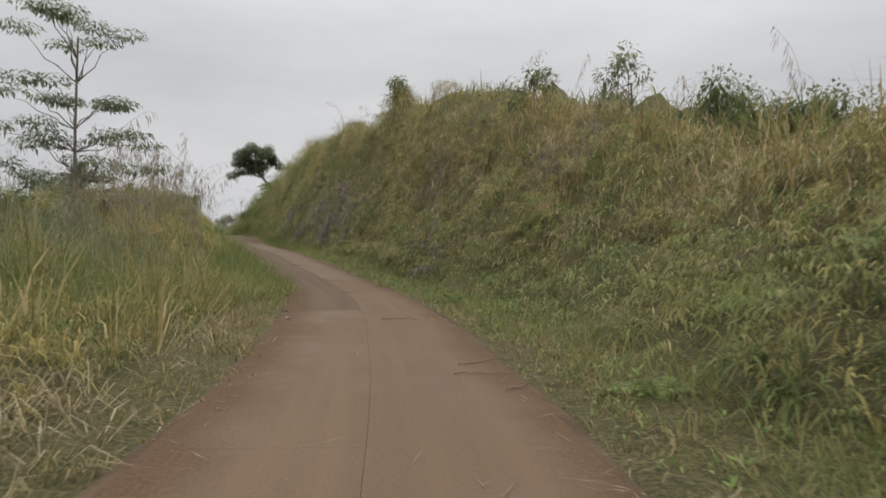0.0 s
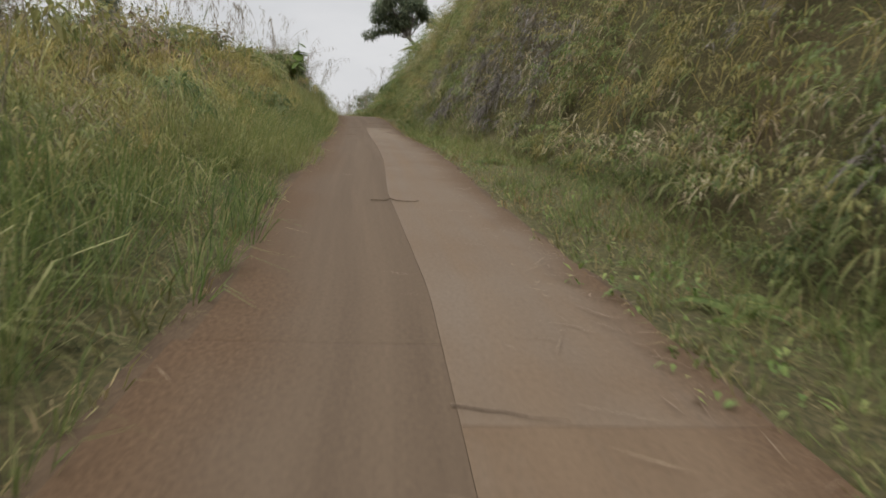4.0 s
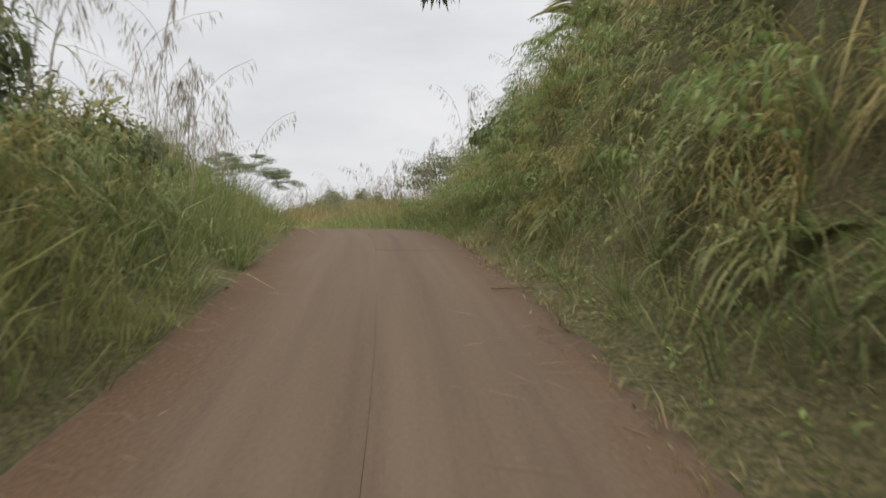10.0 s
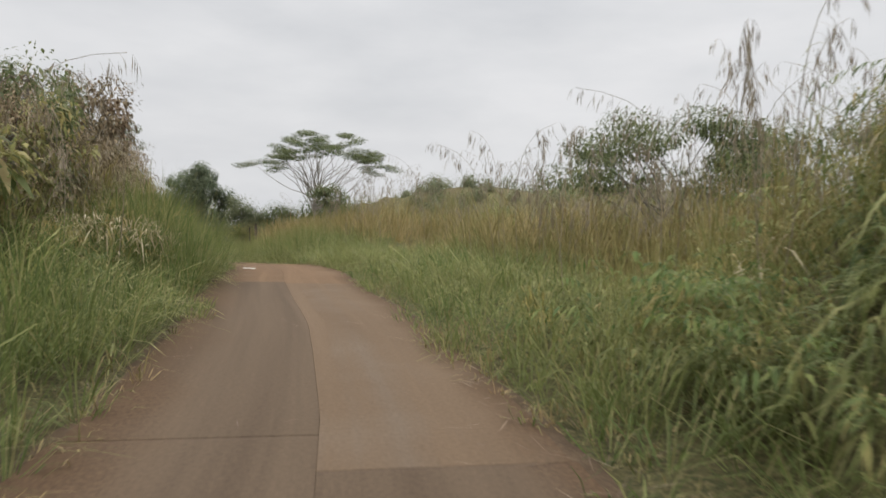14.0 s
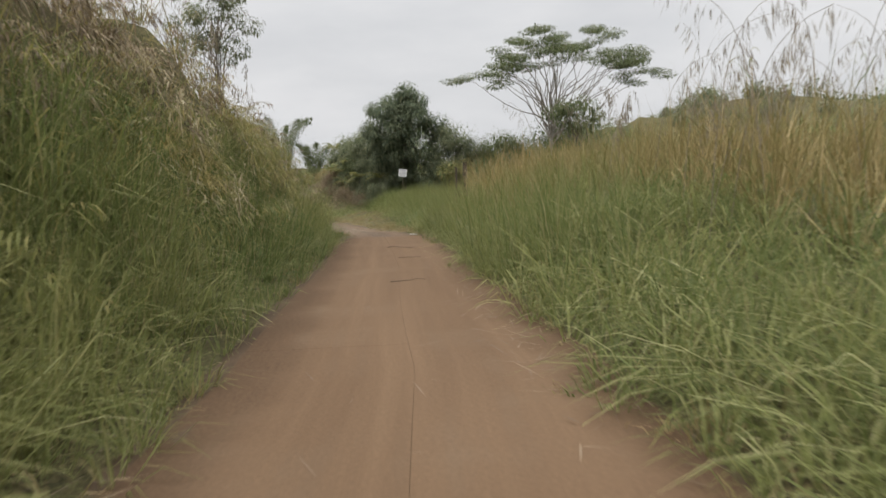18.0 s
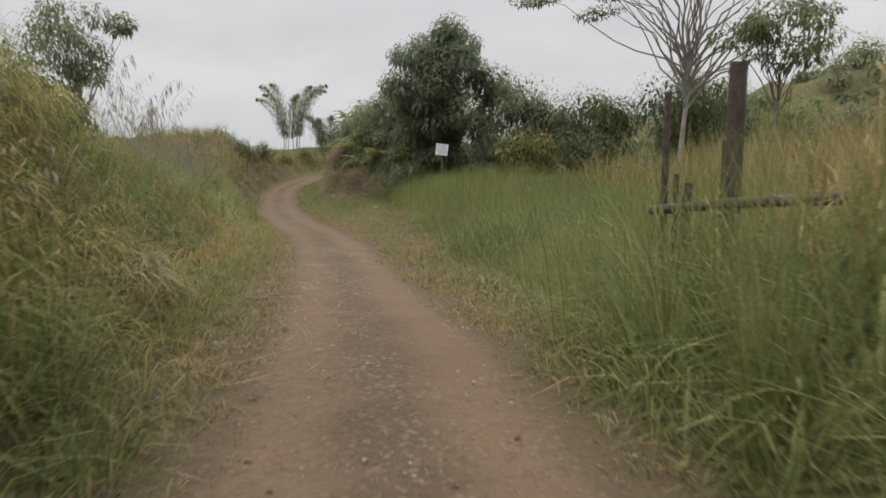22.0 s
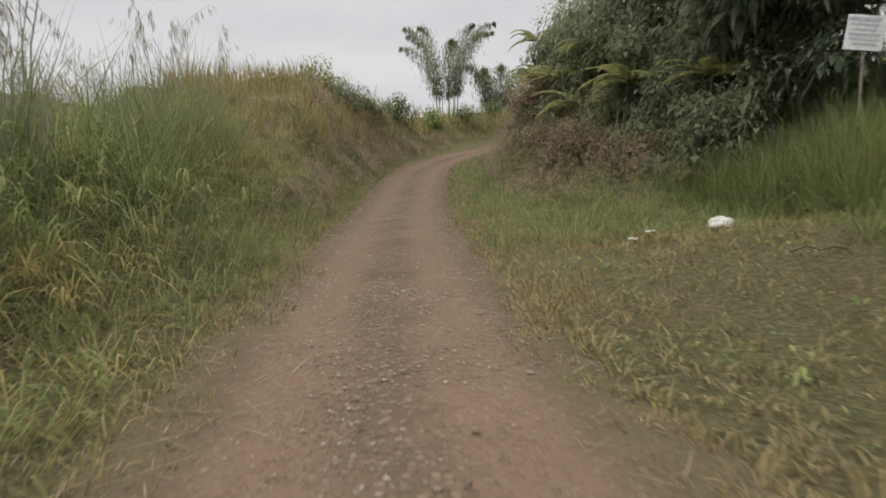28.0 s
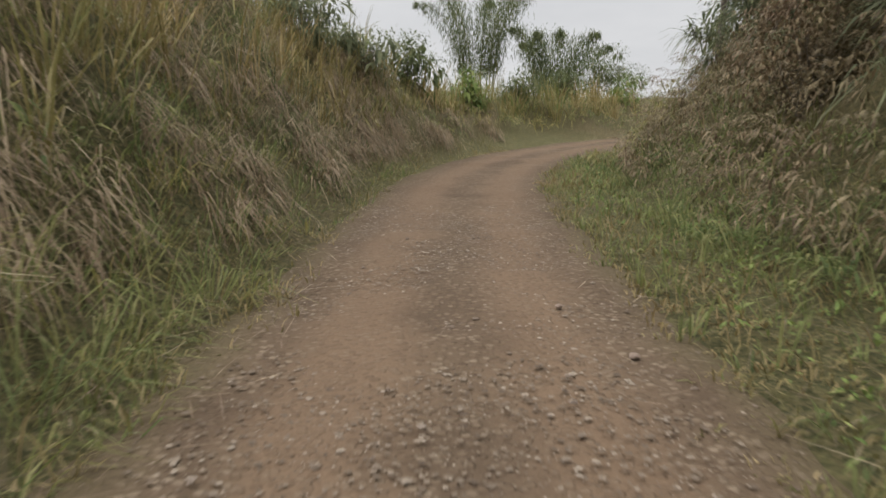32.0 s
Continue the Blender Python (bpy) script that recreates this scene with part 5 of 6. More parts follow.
# lone tree on the crest of the bank
c, s_ = ball_clumps(3, 34, (-2.1, 1.6, 4.6), (2.9, 2.6, 1.9), (0.55, 0.95), 0.75)
low = [(-4.9, 0.9, 2.3), (-4.2, 1.2, 2.7), (-3.4, 1.2, 2.8), (-2.5, 1.0, 2.9), (0.6, 2.4, 3.6), (0.3, 1.6, 4.0)]
c, s_ = np.concatenate([c, low]), np.concatenate([s_, np.tile((0.75, 0.75, 0.42), (6, 1))])
tree("lone_tree", (-20.6, 85.2), [(0, 0, -0.4), (-0.1, 0.1, 0.5), (-0.55, 0.4, 1.35), (-1.2, 0.8, 2.0), (-1.9, 1.3, 3.2)], c, s_, 26000, (0.10, 0.22), m_bark, m_deepleaf,
     "dark broad-leaved tree leaning out from the bank's top", r0=0.2, seed=4, core=0.06)
# flat-topped tree with bare spreading limbs
r_ = np.random.default_rng(12)
ax, ay = (0.806, 0.592), (-0.592, 0.806)          # the crown is wider across the lane's line than along it
pads = []
for i in range(84):
    u, v = r_.uniform(-1, 1), r_.uniform(-1, 1)
    pads.append((u * 6.3 + 1.3, v * 5.4, 14.4 - 2.6 * (u * u + 0.4 * v * v) - r_.choice([0.0, 0.9, 1.8]) - r_.uniform(0, 0.3)))
pads += [(-7.8, 0.5, 10.0), (-6.6, -0.6, 10.2), (-5.4, 0.4, 10.5), (-8.4, -0.4, 9.8), (8.2, 0.6, 10.4), (9.0, -0.4, 10.2), (7.0, -1.0, 10.8), (9.6, 0.4, 9.9)]
c = np.array([(ax[0] * u + ay[0] * v, ax[1] * u + ay[1] * v, h - 0.4) for u, v, h in pads])
tree("flat_topped_tree", (-79.3, 152.8), [(0, 0, 0), (0.1, 0, 2.6), (0.2, 0.1, 4.6), (0.2, 0, 6.4)], c, np.tile((1.15, 1.15, 0.26), (len(c), 1)), 30000, (0.12, 0.26), m_palebark, m_treeleaf,
     "tall flat-topped tree with bare spreading limbs", r0=0.17, flat=0.3, seed=13, fork=0.55)
c = np.array([(2.6 * math.cos(w) * q, 2.6 * math.sin(w) * q, 3.9 - 1.7 * q * q) for w, q in zip(r_.uniform(0, 6.28, 26), r_.uniform(0.1, 1.05, 26) ** 0.6)])
for k, at in enumerate([(-29.9, 102.9), (-26.4, 104.2)]):
    tree("flat_topped_tree", at, [(0, 0, 0), (0.1, 0, 0.9), (0.0, 0.1, 1.7)], c * (1.15, 1.15, 1.12 - 0.1 * k), np.tile((0.85, 0.85, 0.34), (26, 1)), 15000, (0.07, 0.15), m_bark, m_treeleaf,
         "small flat-topped tree with a feathery green crown", r0=0.09, flat=0.9, seed=15 + 40 * k, fork=0.4)
# dark pointed tree in the scrub over the low bank
c = np.array([(0.95 * (1 - h / 4.4) * math.cos(2.4 * k), 0.95 * (1 - h / 4.4) * math.sin(2.4 * k), h) for k, h in enumerate(np.linspace(1.0, 4.0, 22))])
tree("pointed_tree", (-27.7, 53.8), [(0, 0, 0), (0.05, 0, 2.0), (0, 0.05, 4.0)], c, np.tile((0.5, 0.5, 0.36), (22, 1)), 9000, (0.07, 0.16), m_bark, m_deepleaf,
     "small dark pointed tree in thick scrub", r0=0.06, seed=17, fork=0.3, level=True, core=0.1)
# dark tree behind the sign, and the thicket round it
c, s_ = ball_clumps(24, 66, (0, 0.3, 6.6), (4.3, 4.3, 4.9), (0.9, 1.6), 0.8)
ring = [(1.5 * math.cos(w), 0.3 + 1.5 * math.sin(w), 9.7 + 0.4 * math.sin(2 * w)) for w in np.linspace(0, 5.4, 7)]
c, s_ = np.concatenate([c, ring]), np.concatenate([s_, np.tile((1.2, 1.2, 0.9), (7, 1))])
tree("dark_tree", (-97.0, 151.6), [(0, 0, 0), (0.1, 0, 3), (0, 0.1, 7)], c, s_, 44000, (0.15, 0.29), m_bark, m_deepleaf,
     "dark dense broad-leaved tree beside a white board", r0=0.2, seed=22, fork=0.3, core=0.1)


def shrub(at, tall, wide, leaf, label, n=1600, size=(0.12, 0.26), seed=1, clumps=9, name="shrub", bark=None):
    c, s_ = ball_clumps(seed, clumps + int(n / 500), (0, 0, tall * 0.5), (wide * 0.42, wide * 0.42, tall * 0.42), (wide * 0.16, wide * 0.28), 0.85)
    return tree(name, at, [(0, 0, 0), (0.05, 0, tall * 0.25), (0, 0.05, tall * 0.6)], c, s_, n, size, bark or m_bark, leaf, label, "shrub", r0=0.03 + tall * 0.012, seed=seed + 100, fork=0.15, core=0.0 if leaf is m_brownfern else 0.14 if tall > 6.2 else 0.06)


for k, (x, y, tall, wide, leaf, label, n) in enumerate([
        (-100.3, 153.5, 7.0, 6.0, m_darkleaf, "dark leafy shrub in a thicket", 9000), (-105.4, 153.9, 6.4, 6.0, m_darkleaf, "dark leafy shrub in a thicket", 9000),
        (-109.9, 155.5, 5.6, 5.4, m_darkleaf, "dark leafy shrub on the bank", 7000), (-91.3, 153.8, 8.2, 6.4, m_darkleaf, "dark leafy shrub in a thicket", 7000),
        (-102.7, 151.9, 3.4, 4.2, m_darkleaf, "dark leafy shrub in a thicket", 5000), (-97.9, 151.3, 2.6, 3.2, m_darkleaf, "dark low shrub below a tree", 4000),
        (-114.4, 157.9, 4.6, 4.8, m_darkleaf, "dark leafy shrub on the bank", 5000),
        (-87.6, 156.3, 7.0, 6.5, m_treeleaf, "tall green shrub below a wooded slope", 6500), (-82.8, 160.2, 7.4, 7.0, m_treeleaf, "tall green shrub below a wooded slope", 6500),
        (-102.7, 158.8, 8.0, 6.5, m_lightleaf, "light green shrub behind a thicket", 3200), (-106.8, 158.8, 4.8, 5.5, m_treeleaf, "green shrub behind a thicket", 3000),
        (-117.9, 160.4, 3.6, 4.6, m_treeleaf, "green shrub on the bank", 2800), (-123.9, 168.9, 3.4, 4.8, m_lightleaf, "light green shrub beside the lane", 2600),
        (-88.6, 151.0, 4.4, 4.2, m_fern, "yellow-green shrub in a thicket", 6000), (-90.6, 153.4, 5.2, 4.4, m_darkleaf, "dark leafy shrub in a thicket", 6500), (-85.6, 152.6, 4.0, 4.2, m_treeleaf, "green shrub in a thicket", 6000), (-92.4, 151.6, 4.6, 3.6, m_deepleaf, "dark shrub behind a white board", 6000),
        (-78.8, 165.8, 4.2, 6.0, m_lightleaf, "light green bush on a slope", 4200), (-88.1, 174.0, 4.0, 7.0, m_treeleaf, "green bush on a slope", 4200),
        (-97.2, 178.1, 4.0, 7.0, m_treeleaf, "green bush on a slope", 4200), (-72.0, 178.0, 4.5, 7.0, m_treeleaf, "green bush on a slope", 4200),
        (-62.0, 168.0, 3.6, 6.0, m_lightleaf, "light green bush on a slope", 4200), (-52.0, 159.8, 3.6, 6.0, m_treeleaf, "green bush on open ground", 4200),
        (-2.9, 48.6, 2.6, 2.4, m_treeleaf, "leafy shrub on the bank's top", 1200), (4.3, 31.2, 4.0, 3.2, m_treeleaf, "leafy shrub on the bank's top", 1500),
        (7.7, 27.3, 3.8, 3.0, m_darkleaf, "dark leafy shrub on the bank's top", 1400), (13.2, 29.4, 2.4, 2.6, m_treeleaf, "leafy shrub on the bank's top", 1200),
        (10.1, 18.7, 1.6, 2.0, m_treeleaf, "leafy shrub on the bank's top", 900), (-9.5, 62.1, 2.0, 2.2, m_darkleaf, "dark shrub on the bank's top", 900),
        (-46.4, 97.7, 3.4, 3.0, m_brownfern, "brown-leaved shrub on the bank", 1600), (-44.3, 94.6, 3.2, 2.8, m_treeleaf, "leafy shrub on the bank", 1500),
        (-40.4, 92.2, 2.3, 2.6, m_fern, "yellow-green shrub on the bank", 1300), (-21.5, 57.1, 1.7, 2.2, m_treeleaf, "green bush over the grass", 1500),
        (-24.0, 63.6, 2.0, 2.2, m_treeleaf, "green bush over the grass", 1500),
        (-14.4, 43.6, 1.1, 1.6, m_treeleaf, "green bush over the grass", 1200), (-20.1, 30.1, 2.4, 3.5, m_treeleaf, "green bush in the grass", 1500),
        (-12.8, 24.4, 2.0, 2.6, m_darkleaf, "dark bush in the grass", 1300), (-24.8, 37.4, 2.2, 3.4, m_treeleaf, "green bush in the grass", 1500),
        (-155.4, 190.2, 5.5, 6.5, m_treeleaf, "round green tree beyond the bend", 2600),
        (-22.6, 84.0, 2.2, 2.4, m_treeleaf, "leafy shrub on the bank", 1600), (9.5, 23.9, 3.2, 2.8, m_treeleaf, "leafy shrub on the bank's top", 1500),
        (12.2, 20.8, 2.6, 2.4, m_darkleaf, "dark leafy shrub on the bank's top", 1200), (-78.2, 120.6, 3.4, 3.0, m_treeleaf, "green shrub beside a small tree", 3200),
        (-85.1, 123.5, 3.2, 3.0, m_brownfern, "brown-leaved shrub beside a small tree", 2600), (-35.1, 60.7, 4.6, 5.0, m_deepleaf, "dark bush in thick scrub", 3600), (-31.7, 59.1, 3.6, 4.2, m_treeleaf, "green bush in thick scrub", 2800),
        (-38.6, 58.7, 5.0, 5.5, m_deepleaf, "dark bush in thick scrub", 3600)]):
    shrub((x, y), tall, wide, leaf, label, n * 2 if leaf is m_brownfern or tall > 6.2 else n, seed=200 + k, size=(0.09, 0.2) if n == 4200 else (0.11, 0.23))
# thicket over the bank at the bend, withered fern before it; bushes along the far verge
for k, (s, d, tall, wide, leaf, label, n) in enumerate([
        (183.2, 8.8, 2.6, 3.0, m_darkleaf, "dark leafy shrub in a thicket", 3600), (185.5, 6.8, 1.7, 2.4, m_brownfern, "withered brown fern thicket on the bank", 2200), (188.2, 6.0, 1.8, 2.4, m_brownfern, "withered brown fern thicket on the bank", 2400),
        (191.0, 5.6, 1.9, 2.4, m_brownfern, "withered brown fern thicket on the bank", 2400), (194.0, 5.2, 2.0, 2.4, m_brownfern, "withered brown fern thicket on the bank", 2400), (197.5, 5.0, 2.0, 2.4, m_brownfern, "withered brown fern thicket on the bank", 2200),
        (186.5, 8.6, 3.2, 3.2, m_darkleaf, "dark leafy shrub in a thicket", 3600), (189.5, 8.0, 3.6, 3.4, m_darkleaf, "dark leafy shrub in a thicket", 3600), (192.5, 7.4, 3.4, 3.2, m_treeleaf, "green shrub in a thicket", 3200),
        (195.5, 7.0, 3.4, 3.2, m_darkleaf, "dark leafy shrub in a thicket", 3200), (199.5, 6.8, 3.0, 3.0, m_darkleaf, "dark leafy shrub in a thicket", 2600), (204.0, 6.6, 2.8, 3.0, m_treeleaf, "green shrub in a thicket", 2200),
        (202.6, -5.6, 1.9, 2.6, m_fern, "yellow-green bush on the bank's top", 2000), (205.2, -5.2, 2.2, 2.6, m_darkleaf, "dark bush on the bank's top", 2400), (207.5, -4.6, 1.9, 2.6, m_darkleaf, "dark bush over the lane's verge", 2000), (211.0, -5.2, 1.8, 2.6, m_treeleaf, "green bush over the lane's verge", 1800), (214.5, -5.0, 1.8, 2.4, m_lightleaf, "light green bush over the lane's verge", 1600),
        (218.0, -5.4, 1.6, 2.6, m_treeleaf, "green bush over the lane's verge", 1600), (222.0, -6.0, 1.8, 2.6, m_treeleaf, "green bush over the lane's verge", 1500), (227.0, -6.0, 1.6, 2.6, m_lightleaf, "light green bush over the lane's verge", 1400),
        (94.0, -5.4, 2.2, 2.4, m_fern, "yellow-green bush on the bank", 2000), (97.0, -5.0, 2.1, 2.8, m_fern, "yellow-green bush on the bank", 2600), (100.2, -5.2, 2.8, 2.8, m_brownfern, "brown-leaved bush on the bank", 2600),
        (103.2, -5.4, 2.6, 2.6, m_treeleaf, "green bush on the bank", 2200), (231.0, -11.0, 3.0, 4.0, m_treeleaf, "green bush below bamboo", 2400), (233.0, -16.0, 3.4, 4.5, m_treeleaf, "green bush below bamboo", 2400),
        (57.0, -5.8, 1.3, 2.4, m_lightleaf, "leafy green bush over the low bank", 3200), (60.5, -5.6, 1.4, 2.2, m_olive, "leafy green bush over the low bank", 3000), (68.2, -5.4, 2.3, 2.4, m_bankgreen, "tall leafy bush over the low bank", 5200), (70.4, -5.8, 2.2, 2.4, m_brownfern, "brown-leaved bush over the low bank", 3000), (74.4, -5.0, 2.5, 2.4, m_brownfern, "brown-leaved bush over the low bank", 3000), (72.6, -5.0, 2.4, 2.2, m_treeleaf, "leafy green bush over the low bank", 3200), (64.0, -5.8, 1.6, 2.4, m_bankgreen, "leafy green bush over the low bank", 3600), (48.0, -6.4, 1.2, 2.4, m_lightleaf, "leafy green bush over the low bank", 2800), (52.0, -6.4, 1.3, 2.6, m_olive, "yellow-green bush over the low bank", 2800),
        (76.5, -4.8, 2.0, 2.2, m_treeleaf, "green bush over the grass", 1700), (79.5, -5.0, 2.2, 2.4, m_fern, "yellow-green bush over the grass", 1800), (82.5, -5.2, 2.0, 2.2, m_treeleaf, "green bush over the grass", 1600)]):
    x, y = spot(s, d)
    shrub((float(x), float(y)), tall, wide, leaf, label, n * 3 if leaf is m_brownfern else n, seed=260 + k, size=(0.045, 0.11) if leaf is m_brownfern else (0.09, 0.2))
c, s_ = ball_clumps(31, 30, (0, 0, 4.1), (1.45, 1.45, 1.75), (0.26, 0.46), 0.8)
tree("small_tree", (-64.3, 113.4), [(0, 0, 0), (0.1, 0, 1.6), (-0.1, 0.1, 3.4)], c, s_, 7500, (0.06, 0.14), m_bark, m_darkleaf,
     "small sparse-leaved tree on the bank's top", r0=0.055, seed=32, fork=0.25)
c, s_ = ball_clumps(37, 26, (0, 0, 3.3), (1.5, 1.5, 1.2), (0.3, 0.55), 0.8)
tree("small_tree", (-80.7, 122.7), [(0, 0, 0), (0.1, 0, 1.0), (-0.1, 0.1, 2.4)], c, s_, 6000, (0.07, 0.16), m_bark, m_darkleaf,
     "small tree with thin dull leaves behind grass", r0=0.06, seed=38, fork=0.3)
r_ = np.random.default_rng(51)
c = np.array([(3.0 * math.cos(w) * q, 3.0 * math.sin(w) * q, h) for w, q, h in zip(r_.uniform(0, 6.28, 38), r_.uniform(0.35, 1.0, 38), r_.choice([3.0, 4.3, 6.1, 8.5], 38) + r_.uniform(-0.2, 0.2, 38))])
tree("layered_tree", (-14.3, 27.0), [(0, 0, 0), (0.1, 0, 2.0), (0, 0.1, 4.4), (0.1, 0, 8.2)], c, np.tile((0.8, 0.8, 0.17), (38, 1)), 7600, (0.12, 0.24), m_bark, m_deepleaf,
     "slender tree with flat layered leaf sprays beside the lane", r0=0.08, flat=0.3, seed=52, fork=0.3, level=True)


c, s_ = ball_clumps(35, 15, (0, 0, 5.4), (2.3, 2.3, 1.2), (0.5, 0.9), 0.6)
tree("young_tree", (-71.0, 144.6), [(0, 0, 0), (0.1, 0, 2.0), (0.1, 0.1, 4.0)], c, s_, 3200, (0.14, 0.28), m_bark, m_treeleaf,
     "young thin-stemmed tree with a sparse open crown", r0=0.09, seed=36, fork=0.6)


# bamboo: tall canes whose leafy tips bow over
def bamboo(at, canes, tall, lean, label, seed):
    r = np.random.default_rng(seed)
    x, y = at
    root = tagged(new("bamboo_clump"), label, "bamboo")
    root.location = (x, y, float(ground_at(x, y)[0]))
    t = np.linspace(0, 1, 14)
    tips = []
    for k in range(canes):
        w = 6.283 * k / canes + r.uniform(-0.3, 0.3)
        h, q = tall * r.uniform(0.7, 1.0), lean * r.uniform(0.3, 1.0)
        b = np.array((math.cos(w) * 1.1, math.sin(w) * 1.1, 0))
        pts = b + np.stack([math.cos(w) * q * t ** 2.4, math.sin(w) * q * t ** 2.4, h * (t - 0.2 * t ** 5)], 1)
        add_limb(root, "cane", pts, 0.05, 0.012, m_cane, 6)
        tips += [(p, 0.16 + 0.75 * math.sin(math.pi * min(1, 0.15 + 0.85 * u))) for p, u in zip(pts[3:], np.linspace(0, 1, 11))]
    n = 130 * len(tips)
    pick = r.integers(0, len(tips), n)
    base = np.array([p for p, _ in tips])[pick] + r.normal(0, 0.55, (n, 3)) * np.array([g for _, g in tips])[pick][:, None]
    out = r.normal(0, 1, (n, 3)) * (1, 1, 0.5) - (0, 0, 0.4)
    out /= np.linalg.norm(out, axis=1)[:, None]
    tagged(hang("foliage", leaves("foliage", base, out, r.uniform(0.2, 0.42, n), r.uniform(0.035, 0.06, n), r.uniform(0.3, 0.9, n), False), m_treeleaf, root), kind="stuff")
    return root


bamboo((-151.5, 172.5), 10, 11.8, 7.5, "tall bamboo clump with plumed bowing tips", 41)
bamboo((-144.5, 174.0), 6, 6.4, 2.8, "lower bamboo clump beside a taller one", 42)


# tree ferns and bracken
def frond_mesh(long, wide, droop, pairs=22):
    """One feathered frond along +x."""
    root, out, size = [], [], []
    pts = []
    for k in range(pairs):
        t = (k + 0.5) / pairs
        p = np.array((long * t * (1 - 0.12 * t), 0, long * (0.35 * t - droop * t * t)))
        pts.append(p)
        w = wide * math.sin(math.pi * min(1.0, 0.12 + 0.88 * t) ** 0.8) + 0.02
        for sgn in (-1, 1):
            root.append(p)
            o = np.array((0.45, sgn, -0.12))
            out.append(o / np.linalg.norm(o))
            size.append(w)
    size = np.array(size)
    leaf = leaves("frond", np.array(root), np.array(out), size, np.full(len(size), long / pairs * 1.25), np.full(len(size), 0.25))
    return leaf, pts


FRONDS = [frond_mesh(2.0, 0.42, 0.75, 30)[0], frond_mesh(0.55, 0.12, 0.6, 18)[0]]
FRONDS[0].materials.append(m_fern)
FRONDS[1].materials.append(m_freshfern)


def fern(at, kind, count, tall, label, seed):
    r = random.Random(seed)
    x, y = at
    name = "tree_fern" if kind == 0 else "fern"
    root = tagged(new(name), label, "fern", group="tree ferns" if kind == 0 else "ferns on the banks")
    z = float(ground_at(x, y)[0])
    root.location = (x, y, z)
    if tall:
        add_limb(root, "trunk", limb_fill([(0, 0, -0.1), (0.1, 0, tall * 0.6), (0.15, 0.05, tall)]), 0.09, 0.06, m_bark, 8)
    for k in range(count):
        ob = tagged(hang("frond", FRONDS[kind], None, root), kind="stuff")
        ob.matrix_local = pose(0.15 if tall else 0, 0, tall, 0, -r.uniform(5, 40), 360 * k / count + r.uniform(-15, 15)) @ Matrix.Scale(r.uniform(0.75, 1.15), 4)
    return root


for k, (x, y, tall) in enumerate([*[(*map(float, spot(q, e)), h) for q, e, h in ((188.5, 7.6, 1.6), (191.0, 6.6, 0.9), (194.0, 6.4, 1.3), (197.5, 6.0, 0.8), (185.5, 9.2, 2.4))], (-110.4, 152.5, 1.7), (*map(float, spot(208.0, 5.4)), 3.8), (*map(float, spot(212.0, 5.8)), 3.0), (-107.0, 152.7, 2.2), (-114.5, 155.9, 1.4), (-20.8, 54.3, 1.3), (-24.8, 58.0, 1.9), (-30.4, 63.2, 2.5), (-27.6, 60.6, 1.9), (-19.2, 50.6, 0.4), (-20.1, 83.5, 0.5), (-20.7, 85.6, 0.6)]):
    fern((x, y), 0, 11, tall, "tree fern with pale green arching fronds", 300 + k)
for k in range(8):
    s = 8 + 10.8 * k + rng.uniform(-1, 1)
    x, y = spot(s, 2.4 + rng.uniform(0, 0.6))
    fern((float(x), float(y)), 1, 6, 0.0, "bright green fern at the bank's foot", 340 + k)


# flowering reeds: bare stalks with drooping seed heads
def reed(seed, tall):
    r = np.random.default_rng(seed)
    root = tagged(new("flowering_reed"), "tall dry reed stalk with a drooping seed head", "reed", group="flowering reeds")
    w = r.uniform(0, 6.28)
    bow = tall * r.uniform(0.16, 0.4)
    t = np.linspace(0, 1, 14)
    fall = r.uniform(0.1, 0.24)
    pts = np.stack([math.cos(w) * bow * t ** 4, math.sin(w) * bow * t ** 4, tall * (t - fall * np.clip((t - 0.6) / 0.4, 0, 1) ** 2)], 1)
    add_limb(root, "stalk", pts, 0.009, 0.003, m_plume, 5)
    base, out, long, wide, droop = [], [], [], [], []
    for k in range(15):
        u = 0.58 + 0.42 * k / 14
        b0 = np.array([np.interp(u, t, pts[:, j]) for j in range(3)])
        o = r.normal(0, 0.45, 3) + (math.cos(w) * 0.9, math.sin(w) * 0.9, 0.35)
        o /= np.linalg.norm(o)
        reach = r.uniform(0.16, 0.42) * (1.3 - 0.7 * (u - 0.58) / 0.42)
        base.append(b0), out.append(o), long.append(reach), wide.append(0.007), droop.append(0.75)
        for f in (0.45, 0.65, 0.85, 1.0):
            q = b0 + o * reach * f - np.array((0, 0, 0.75 * reach * f * f))
            h = r.normal(0, 0.2, 3) + (math.cos(w) * 0.35, math.sin(w) * 0.35, -0.9)
            base.append(q), out.append(h / np.linalg.norm(h)), long.append(r.uniform(0.1, 0.26)), wide.append(r.uniform(0.011, 0.02)), droop.append(0.3)
    tagged(hang("seed_head", leaves("seed_head", np.array(base), np.array(out), np.array(long), np.array(wide), np.array(droop), False), m_plume, root), kind="stuff")
    n = 7
    base = np.stack([np.interp(r.uniform(0.05, 0.6, n), t, pts[:, k]) for k in range(3)], 1)
    out = r.normal(0, 1, (n, 3)) * (1, 1, 0.2) + (0, 0, 0.8)
    out /= np.linalg.norm(out, axis=1)[:, None]
    tagged(hang("blade", leaves("blade", base, out, r.uniform(0.4, 0.9, n), r.uniform(0.012, 0.024, n), r.uniform(0.3, 1.0, n)), m_grass, root), kind="stuff")
    return root


